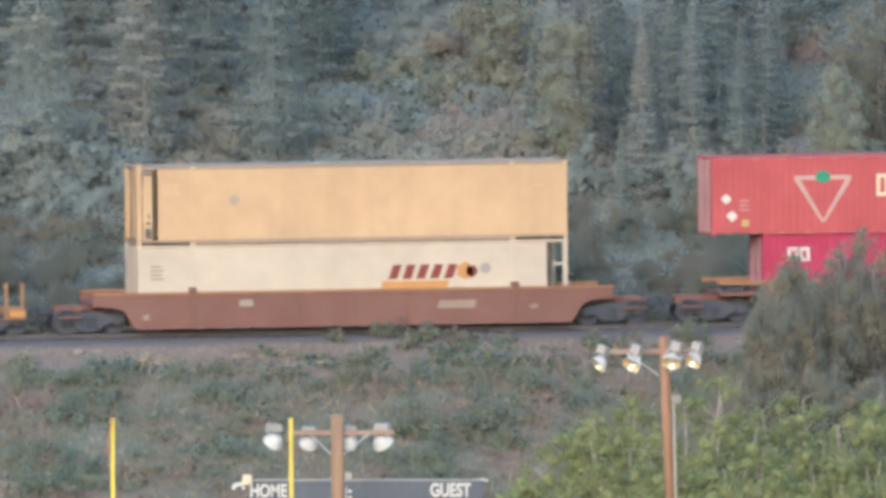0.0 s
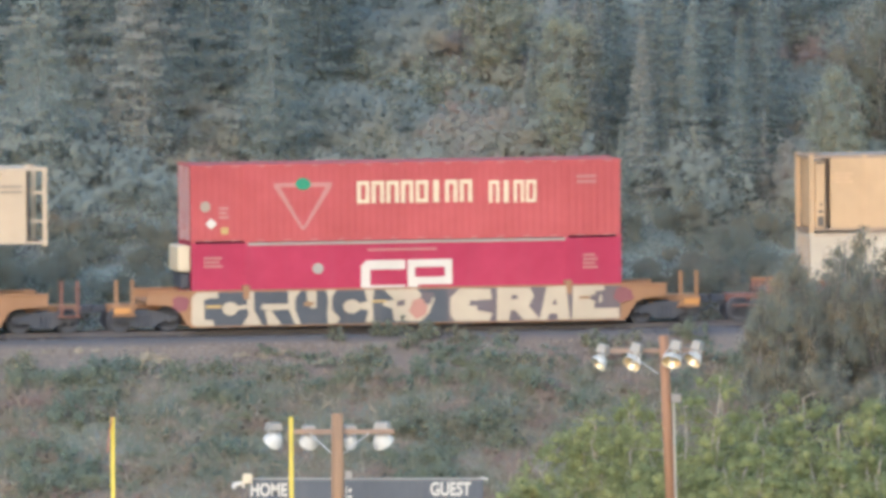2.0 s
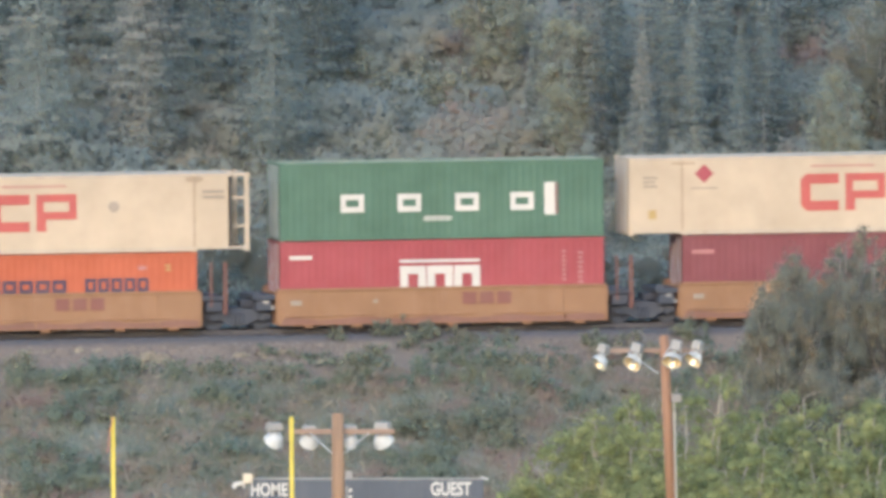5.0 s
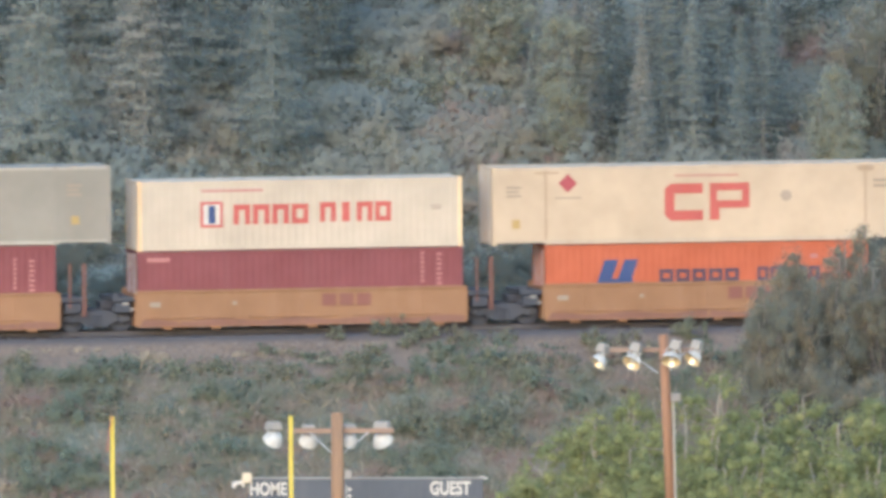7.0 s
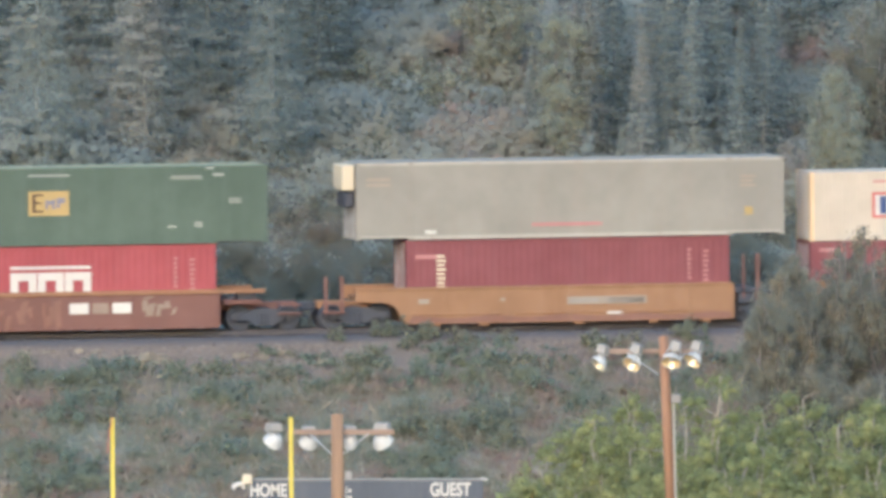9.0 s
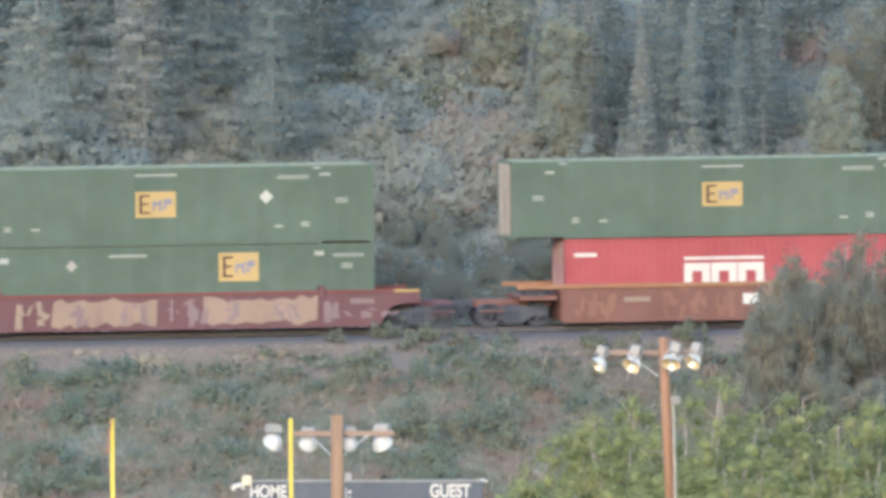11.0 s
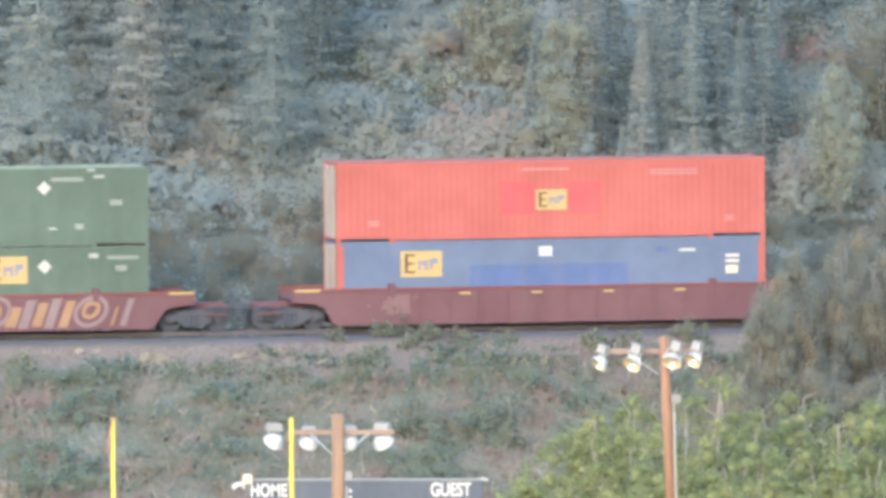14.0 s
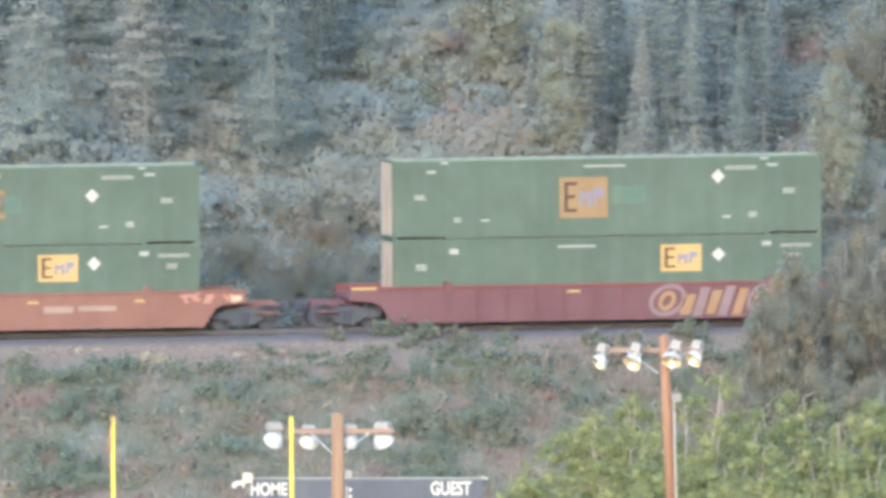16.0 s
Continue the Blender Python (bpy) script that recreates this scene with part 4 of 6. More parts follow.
def scoreboard():
    d = 635.0
    y = d - 700
    s = thing("scoreboard", "dark slate scoreboard with white HOME and GUEST lettering", "scoreboard")
    x0, x1 = at(440, d), at(856, d)
    top = seen_z(850, d)
    bm = bmesh.new()
    box(bm, x0, x1, y, y + 0.35, top - 3.0, top)
    part("panel", bm, SLATE, s, bevel=0.02)
    bm = bmesh.new()
    box(bm, x0 - 0.03, x1 + 0.03, y - 0.03, y + 0.38, top + 0.003, top + 0.05)
    part("top_trim", bm, LAMP_GREY, s)
    for x in (x0 + 1.2, x1 - 1.2):
        bm = bmesh.new()
        box(bm, x - 0.12, x + 0.12, y + 0.36, y + 0.6, -0.3, top - 0.1)
        part("support_post", bm, GALV, s)
    lettering("HOME", at(443, d), at(508, d), seen_z(879, d), seen_z(855, d), y - 0.012, s)
    lettering("GUEST", at(762, d), at(834, d), seen_z(878, d), seen_z(853, d), y - 0.012, s)
    for py in (868, 880, 893):
        bm = bmesh.new()
        c = (at(619.5, d), y - 0.02, seen_z(py, d))
        tube(bm, c, (c[0], y, c[2]), 0.06, None, 12)
        part("colon_lamp", bm, WHITE, s)
    bm = bmesh.new()
    box(bm, at(612.5, d), at(614, d), y - 0.02, y - 0.003, top - 3.0, top - 0.2)
    part("divider", bm, WHITE, s)
    bm = bmesh.new()
    box(bm, at(429, d), at(446, d), y - 0.25, y - 0.04, seen_z(856, d), seen_z(838, d))
    part("cream_box", bm, CREAM, s, "cream equipment box", 0.02)
    bm = bmesh.new()
    tube(bm, (at(431, d), y - 0.05, seen_z(855, d)), (at(413, d), y - 0.05, seen_z(858, d)), 0.075, None, 10)
    tube(bm, (at(414, d), y - 0.05, seen_z(857, d)), (at(414, d), y - 0.05, seen_z(865, d)), 0.075, None, 10)
    tube(bm, (at(430, d), y - 0.05, seen_z(853, d)), (at(431, d), y - 0.05, seen_z(864, d)), 0.05, None, 8)
    part("horn", bm, WHITE, s, "white bent horn pipe")
    bm = bmesh.new()
    box(bm, at(611, d), at(623, d), y - 0.02, y + 0.15, top + 0.06, seen_z(834, d))
    part("clock_box", bm, LAMP_GREY, s, "pale grey box", 0.01)
    bm = bmesh.new()
    tube(bm, (x1 - 0.1, y, top + 0.08), (x1 + 0.15, y, top + 0.02), 0.04, None, 8)
    part("bracket", bm, WHITE, s)


scoreboard()

# ---- the train ----
MOVERS, WHEELS = [], []
RED_T = paint("tyre_red", (0.345, 0.064, 0.066), dim((0.7, 0.1, 0.13), 0.5), 0.25)
CRIMSON = paint("crimson", (0.322, 0.020, 0.063), (0.25, 0.05, 0.08), 0.3)
TAN = paint("tan_plate", (0.439, 0.303, 0.171), (0.55, 0.36, 0.2), 0.3)
PLATE_WHITE = paint("white_plate", (0.448, 0.388, 0.305), (0.46, 0.37, 0.28), 0.25)
PLATE_CREAM = paint("cream_plate", (0.452, 0.362, 0.258), (0.44, 0.33, 0.23), 0.30)
SEA_GREEN = paint("sea_green", (0.072, 0.132, 0.088), (0.10, 0.18, 0.14), 0.3)
EMP_GREEN = paint("pale_green", (0.072, 0.102, 0.076), (0.11, 0.14, 0.12), 0.35)
BRICK_RED = paint("brick_red", (0.288, 0.057, 0.063), (0.25, 0.1, 0.09), 0.3)
MAROON = paint("maroon", (0.180, 0.051, 0.056), (0.17, 0.08, 0.08), 0.35)
ORANGE = paint("bright_orange", (0.392, 0.098, 0.040), (0.4, 0.13, 0.07), 0.25)
GREY_PLATE = paint("grey_plate", (0.241, 0.224, 0.190), (0.25, 0.2, 0.16), 0.3)
CORAL = paint("coral_red", (0.325, 0.084, 0.066), (0.30, 0.10, 0.08), 0.25)
SLATE_BLUE = paint("slate_blue", (0.102, 0.128, 0.197), (0.12, 0.14, 0.22), 0.3)
DOOR_TAN = paint("dusty_tan", (0.290, 0.207, 0.123), (0.18, 0.12, 0.09), 0.6)
RUST_BROWN = paint("rust_brown", (0.155, 0.072, 0.055), (0.14, 0.09, 0.075), 0.45)
SILL_ORANGE = paint("sill_orange", (0.257, 0.132, 0.064), (0.25, 0.12, 0.07), 0.4)
WELL_YELLOW = paint("well_yellow", (0.251, 0.136, 0.066), (0.30, 0.17, 0.10), 0.5)
WELL_MAROON = paint("well_maroon", (0.109, 0.049, 0.055), (0.11, 0.075, 0.075), 0.45)
WELL_RUST = paint("well_rust", (0.172, 0.084, 0.062), (0.18, 0.09, 0.07), 0.45)
LOGO_RED = paint("logo_red", (0.405, 0.092, 0.075), amount=0.15)
PALE_MARK = paint("pale_marking", (0.43, 0.42, 0.37), amount=0.3)
SMALL_MARK = paint("small_marking", (0.317, 0.321, 0.286), (0.3, 0.3, 0.26), 0.3)
SILL_RED = paint("sill_red", (0.154, 0.046, 0.042), (0.14, 0.07, 0.06), 0.4)
LOGO_YELLOW = paint("logo_yellow", (0.385, 0.272, 0.100), (0.5, 0.3, 0.1), 0.15)
LOGO_FADED = paint("logo_faded", (0.225, 0.150, 0.072), (0.22, 0.15, 0.08), 0.3)
LOGO_DARK = paint("logo_dark", (0.057, 0.029, 0.020), amount=0.1)
LOGO_VIOLET = paint("logo_violet", (0.176, 0.172, 0.224), amount=0.1)
LOGO_BLUE = paint("logo_blue", (0.035, 0.063, 0.172), amount=0.15)
LOGO_NAVY = paint("logo_navy", (0.069, 0.046, 0.075), amount=0.15)
LOGO_GREEN = paint("logo_green", (0.029, 0.208, 0.115), amount=0.1)
LOGO_ORANGE = paint("logo_orange", (0.425, 0.208, 0.057), amount=0.2)
LOGO_OXIDE = paint("logo_oxide", (0.172, 0.035, 0.026), amount=0.1)
GREY_MARK = paint("grey_mark", (0.299, 0.251, 0.198), amount=0.2)
PALE_PINK = paint("pale_pink_mark", (0.42, 0.27, 0.24), amount=0.3)
PINK_MARK = paint("pink_mark", (0.380, 0.172, 0.161), amount=0.3)
BLUE_PATCH = paint("blue_patch", (0.075, 0.108, 0.225), amount=0.2)
RED_PATCH = paint("red_patch", (0.395, 0.065, 0.066), amount=0.2)
GREEN_PATCH = paint("green_patch", (0.075, 0.128, 0.097), amount=0.3)
SPRAY_CREAM = paint("spray_cream", (0.403, 0.345, 0.259), (0.4, 0.3, 0.24), 0.35)
SPRAY_BLACK = paint("spray_black", (0.060, 0.068, 0.084), amount=0.2)
SPRAY_SMOKE = paint("spray_smoke", (0.115, 0.095, 0.105), amount=0.2)
SPRAY_MAGENTA = paint("spray_magenta", (0.190, 0.062, 0.075), amount=0.3)
SPRAY_PINK = paint("spray_pink", (0.356, 0.179, 0.143), amount=0.35)
SMUDGE = paint("grey_smudge", (0.150, 0.085, 0.086), amount=0.4)
FADED_SPRAY = paint("faded_spray", (0.238, 0.172, 0.128), (0.15, 0.09, 0.09), 0.75)
SPRAY_DULL = paint("spray_dull", (0.241, 0.184, 0.138), (0.22, 0.12, 0.1), 0.6)
SPRAY_ORANGE = paint("spray_orange", (0.242, 0.145, 0.075), amount=0.35)
SPRAY_LILAC = paint("spray_lilac", (0.180, 0.128, 0.132), amount=0.35)
FADED_OXIDE = paint("faded_oxide", (0.189, 0.075, 0.057), amount=0.4)
LOWER_RUST = paint("lower_rust", (0.202, 0.101, 0.070), (0.13, 0.08, 0.06), 0.5)
# shade inside open end frames and vents, given as a dark colour
SHADOW_GAP = paint("recess_shade", (0.105, 0.085, 0.070), amount=0.2)
PANEL_LINE = paint("panel_line", (0.345, 0.265, 0.185), amount=0.3)
BADGE_RED = paint("badge_red", (0.300, 0.060, 0.072), amount=0.15)


def corrugated(bm, x0, x1, yo, depth, z0, z1, pitch, sgn):
    """Folded sheet: flats and valleys in turn along x, with its back at a constant plane."""
    n = max(2, round((x1 - x0) / pitch))
    p = (x1 - x0) / n
    xs = []
    for i in range(n):
        s = x0 + i * p
        xs += [(s, 0), (s + p * 0.34, 0), (s + p * 0.5, depth), (s + p * 0.84, depth)]
    xs.append((x1, 0))
    rows = []
    for x, dd in xs:
        y = sgn * (yo - dd)
        rows.append((bm.verts.new((x, y, z0)), bm.verts.new((x, y, z1))))
    for (a, b), (c, d) in zip(rows, rows[1:]):
        bm.faces.new((a, c, d, b))


CASTINGS = {}


def container(name, label, length, height, body, ribs=0.0, ends=None, posts=False, wide=2.59, open_end=0, unit=False, rail=None, top=None, marks=(), heater=0, post_mat=None):
    """An intermodal box. marks: (kind, material, u0, u1, v0, v1), metres from the near left lower corner. open_end: -1 or 1 for a bare end frame."""
    c = thing(name, label, "container", "containers on the train")
    hl, hw, h = length / 2, wide / 2, height
    rail = rail or body
    ends = ends or body
    top = top or body
    post_mat = post_mat or body
    inset = 0.62
    x0, x1 = -hl + (inset if open_end < 0 else 0), hl - (inset if open_end > 0 else 0)
    for s in (-1, 1):
        for nm, w, z0, z1 in (("bottom_rail", 0.14, 0.02, 0.17), ("top_rail", 0.10, h - 0.13, h - 0.02)):
            bm = bmesh.new()
            if posts and z0 < 0.1:
                # raised past the lifting posts
                out = [(-hl + 0.16, 0.17), (-hl + 0.16, 0.085), (-6.15, 0.085), (-6.1, z0), (6.1, z0), (6.15, 0.085), (hl - 0.16, 0.085), (hl - 0.16, 0.17)]
                prism(bm, out, *sorted((s * hw, s * (hw - w))))
            else:
                box(bm, -hl + 0.16, hl - 0.16, *sorted((s * hw, s * (hw - w))), z0, z1)
            part(nm, bm, rail, c)
    for x in (-hl + 0.02, hl - 0.14):
        for z0, z1 in ((0.02, 0.16), (h - 0.14, h - 0.02)):
            bm = bmesh.new()
            box(bm, x, x + 0.12, -hw + 0.16, hw - 0.16, z0, z1)
            part("end_rail", bm, rail, c)
    for sx in (-1, 1):
        for sy in (-1, 1):
            bm = bmesh.new()
            box(bm, *sorted((sx * (hl - 0.005), sx * (hl - 0.17))), *sorted((sy * (hw - 0.003), sy * (hw - 0.15))), 0.12, h - 0.12)
            part("corner_post", bm, post_mat, c, bevel=0.01)
    if post_mat.name not in CASTINGS:
        bm = bmesh.new()
        box(bm, -0.089, 0.089, -0.081, 0.081, -0.059, 0.059)
        CASTINGS[post_mat.name] = finish("corner_casting", bm, post_mat, 0.012)
    reach = (hl, 6.096 - 0.02) if posts else (hl,)
    for r in reach:
        for sx in (-1, 1):
            for sy in (-1, 1):
                for z in (0.06, h - 0.06):
                    again("corner_casting", CASTINGS[post_mat.name], c, Matrix.Translation((sx * (r - 0.085), sy * (hw - 0.078), z)))
    for sy in (-1, 1):
        bm = bmesh.new()
        if ribs:
            corrugated(bm, x0 + 0.17, x1 - 0.17, hw - 0.012, 0.010, 0.16, h - 0.12, ribs, sy)
        else:
            # flat plates, every other one set back a little
            corrugated(bm, x0 + 0.16, x1 - 0.16, hw - 0.014, 0.008, 0.16, h - 0.12, 2.4, sy)
        part("side_panel", bm, body, c)
    if posts:
        for x in (-6.0, 6.0):
            for s in (-1, 1):
                bm = bmesh.new()
                box(bm, x - 0.09, x + 0.09, *sorted((s * (hw - 0.001), s * (hw - 0.12))), 0.12, h - 0.12)
                part("lift_post", bm, body, c, bevel=0.01)
    bm = bmesh.new()
    n, xs = round(length / 0.6), []
    for i in range(n):
        s0 = x0 + 0.05 + i * (x1 - x0 - 0.1) / n
        xs += [(s0, h - 0.03), (s0 + 0.28, h - 0.03), (s0 + 0.31, h - 0.008), (s0 + 0.55, h - 0.008)]
    prism(bm, xs + [(x1 - 0.05, h - 0.03), (x1 - 0.05, h - 0.07), (x0 + 0.05, h - 0.07)], -hw + 0.06, hw - 0.06)
    part("roof", bm, top, c)
    bm = bmesh.new()
    box(bm, x0 + 0.05, x1 - 0.05, -hw + 0.06, hw - 0.06, 0.05, 0.15)
    part("floor", bm, STEEL_DARK, c)
    for sx, xe in ((-1, x0), (1, x1)):
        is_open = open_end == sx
        # the wall behind an open frame wears the painted recess shade
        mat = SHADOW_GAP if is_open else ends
        if sx < 0 and not is_open:
            for s0, s1 in ((-hw + 0.16, -0.01), (0.01, hw - 0.16)):
                bm = bmesh.new()
                box(bm, xe + 0.02, xe + 0.06, s0, s1, 0.16, h - 0.14)
                door = part("door", bm, mat, c, bevel=0.005)
                for k in (0.3, 0.75):
                    bm = bmesh.new()
                    yy = s0 + (s1 - s0) * k
                    tube(bm, (xe - 0.005, yy, 0.1), (xe - 0.005, yy, h - 0.1), 0.02, None, 6)
                    part("lock_rod", bm, GALV, door)
        else:
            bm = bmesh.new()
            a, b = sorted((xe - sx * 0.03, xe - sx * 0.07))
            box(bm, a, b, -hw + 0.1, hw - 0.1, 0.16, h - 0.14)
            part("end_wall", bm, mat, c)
        if is_open:
            for z in (h * 0.32, h * 0.68):
                a, b = sorted((sx * (hl - 0.15), sx * (hl - 0.62)))
                for sy in (-1, 1):
                    bm = bmesh.new()
                    box(bm, a, b, *sorted((sy * (hw - 0.03), sy * (hw - 0.1))), z - 0.045, z + 0.045)
                    part("frame_bar", bm, body, c)
    if unit:
        bm = bmesh.new()
        box(bm, *sorted((open_end * (hl - 0.22), open_end * (hl - 0.60))), -hw + 0.012, hw - 0.012, 0.17, h - 0.20)
        cooler = part("cooling_unit", bm, body, c, "tan cooling unit in the end frame", 0.04)
        # flush dark plates paint the shade of the vent openings
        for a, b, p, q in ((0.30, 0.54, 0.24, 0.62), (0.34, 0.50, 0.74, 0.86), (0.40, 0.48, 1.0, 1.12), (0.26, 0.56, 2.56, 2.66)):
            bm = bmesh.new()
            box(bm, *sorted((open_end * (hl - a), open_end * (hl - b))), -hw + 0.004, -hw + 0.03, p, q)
            part("vent", bm, SHADOW_GAP, cooler, "vent plate with its shade painted dark")
    if heater:
        bm = bmesh.new()
        box(bm, -hl - 0.48, -hl - 0.002, -1.12, 0.75, h * 0.64, h * 0.97)
        part("heater_housing", bm, CREAM, c, "cream heater housing on the end wall", 0.05)
        bm = bmesh.new()
        box(bm, -hl - 0.36, -hl - 0.002, -1.0, 0.6, h * 0.42, h * 0.62)
        part("fuel_tank", bm, STEEL_DARK, c, "dark fuel tank", 0.06)
    for kind, mat, u0, u1, v0, v1 in marks:
        mark(c, kind, mat, u0 - hl, u1 - hl, v0, v1, -hw - (0.010 if mat is LOGO_GREEN else 0.002))
    return c


def mark(parent, kind, mat, x0, x1, z0, z1, y, t=0.006):
    """Painted or plated markings: bar, diamond, disc, ring, blocks, slant, triangle, rows."""
    bm = bmesh.new()
    xm, zm, w, h = (x0 + x1) / 2, (z0 + z1) / 2, x1 - x0, z1 - z0
    if kind == "bar":
        box(bm, x0, x1, y - t, y, z0, z1)
    elif kind == "diamond":
        prism(bm, [(x0, zm), (xm, z0), (x1, zm), (xm, z1)], y - t, y)
    elif kind == "disc":
        prism(bm, [(xm + w / 2 * math.cos(i * 0.3927), zm + h / 2 * math.sin(i * 0.3927)) for i in range(16)], y - t, y)
    elif kind == "ring":
        s = min(w, h) * 0.30
        outer, inner = [(x0, z0), (x1, z0), (x1, z1), (x0, z1)], [(x0 + s, z0 + s), (x1 - s, z0 + s), (x1 - s, z1 - s), (x0 + s, z1 - s)]
        o0, i0, o1, i1 = [[bm.verts.new((px, yy, pz)) for px, pz in loop] for yy in (y - t, y) for loop in (outer, inner)]
        for k in range(4):
            n = (k + 1) % 4
            for q in ((o0[k], o0[n], i0[n], i0[k]), (o1[n], o1[k], i1[k], i1[n]), (o0[n], o0[k], o1[k], o1[n]), (i0[k], i0[n], i1[n], i1[k])):
                bm.faces.new(q)
    elif kind == "bracket":
        s, k = min(w, h) * 0.27, min(w, h) * 0.16
        prism(bm, [(x0 + k, z0), (x1, z0), (x1, z0 + s), (x0 + s, z0 + s), (x0 + s, z1 - s), (x1, z1 - s), (x1, z1), (x0 + k, z1), (x0, z1 - k), (x0, z0 + k)], y - t, y)
    elif kind == "loop":
        # a slanting painted ring
        ring = [(math.cos(i * 0.3142), math.sin(i * 0.3142)) for i in range(20)]
        o0, i0, o1, i1 = [[bm.verts.new((xm + (w / 2 - k) * c + h * 0.12 * d, yy, zm + (h / 2 - k) * d)) for c, d in ring] for yy in (y - t, y) for k in (0.0, 0.17)]
        for k in range(20):
            n = (k + 1) % 20
            for q in ((o0[k], o0[n], i0[n], i0[k]), (o1[n], o1[k], i1[k], i1[n]), (o0[n], o0[k], o1[k], o1[n]), (i0[k], i0[n], i1[n], i1[k])):
                bm.faces.new(q)
    elif kind == "door":
        s = min(w, h) * 0.32
        prism(bm, [(x0, z0), (x0 + s, z0), (x0 + s, z1 - s), (x1 - s, z1 - s), (x1 - s, z0), (x1, z0), (x1, z1), (x0, z1)], y - t, y)
    elif kind == "slant":
        s = h * 0.35
        prism(bm, [(x0, z0), (x1 - s, z0), (x1, z1), (x0 + s, z1)], y - t, y)
    elif kind == "triangle":
        s = 0.16
        prism(bm, [(x0, z1 - s), (x1, z1 - s), (x1, z1), (x0, z1)], y - t, y)
        prism(bm, [(x0, z1 - s), (x0 + s * 1.5, z1 - s), (xm + s * 0.3, z0), (xm - s * 0.4, z0)], y - t, y - t * 0.1)
        prism(bm, [(x1 - s * 1.5, z1 - s), (x1, z1 - s), (xm + s * 0.4, z0), (xm - s * 0.3, z0)], y - t * 0.9, y)
    elif kind == "rows":
        n = max(2, round(h / 0.17))
        for i in range(n):
            box(bm, x0, x1 - (0.15 * w if i % 2 and n > 2 else 0), y - t, y, z0 + h * i / n, z0 + h * (i + 0.55) / n)
    elif kind == "scrawl":
        # overlapping strokes of a spray can
        r = random.Random(int(abs(x0) * 100 + z0 * 31))
        for i in range(int(w / 0.16)):
            a, lean, b = r.uniform(x0, x1), r.uniform(-0.25, 0.25), r.uniform(0.05, 0.13)
            p, q = sorted((z0 + h * r.random() ** 1.6, z1 - h * 0.6 * r.random() ** 1.6))
            q = max(q, p + 0.12)
            k = y - 0.0004 * i
            prism(bm, [(a - b, p), (a + b * 1.4, p + 0.03), (a + b + lean * 0.5, (p + q) / 2), (a + b + lean, q), (a - b + lean, q - 0.03), (a - b + lean * 0.4, (p + q) / 2)], k - 0.003, k)
    elif kind == "smear":
        # a long patch with ragged edges
        r = random.Random(int(abs(x0) * 100 + z0 * 31))
        upper = [(x0 + w * i / 14, z1 - h * 0.22 * r.random()) for i in range(15)]
        lower = [(x1 - w * i / 14 + r.uniform(-0.1, 0.1), z0 + h * 0.22 * r.random()) for i in range(15)]
        prism(bm, upper + lower, y - t, y)
    elif kind == "blob":
        r = random.Random(int(abs(x0) * 100 + z0 * 31))
        prism(bm, [(xm + w / 2 * math.cos(i * 0.3142) * r.uniform(0.75, 1.1), zm + h / 2 * math.sin(i * 0.3142) * r.uniform(0.75, 1.05)) for i in range(20)], y - t, y)
    ob = part("marking", bm, mat, parent)
    if kind in ("rows", "scrawl", "triangle"):
        tagged(ob, kind="stuff")


def word(mat, u0, u1, v0, v1, n, kind="ring", gap=0.16):
    """A row of n plain blocks in place of a lettered name."""
    w = (u1 - u0) / n
    kinds = kind if isinstance(kind, tuple) else (kind,) * n
    return [(k, mat, u0 + (i + (0.2 if k == "bar" else 0)) * w, u0 + (i + 1 - gap - (0.25 if k == "bar" else 0)) * w, v0, v1) for i, k in enumerate(kinds)]


def badge_top(c, hl, hw, u0, u1, v0, v1):
    w, h = u1 - u0, v1 - v0
    y = -hw - 0.010
    for a, b, p, q, mat in ((0.10, 0.17, 0.14, 0.88, LOGO_DARK), (0.17, 0.36, 0.80, 0.88, LOGO_DARK), (0.17, 0.32, 0.48, 0.56, LOGO_DARK), (0.17, 0.36, 0.14, 0.22, LOGO_DARK),
                            (0.42, 0.48, 0.26, 0.66, LOGO_VIOLET), (0.48, 0.58, 0.46, 0.60, LOGO_VIOLET), (0.58, 0.66, 0.26, 0.66, LOGO_VIOLET), (0.70, 0.77, 0.30, 0.72, LOGO_VIOLET), (0.77, 0.90, 0.50, 0.72, LOGO_VIOLET)):
        mark(c, "bar", mat, u0 + w * a - hl, u0 + w * b - hl, v0 + h * p, v0 + h * q, y, 0.004)


L53, L40, HC, STD = 16.154, 12.192, 2.896, 2.591
FLOOR = 0.35

# -- cars --
WHEELSET = {}


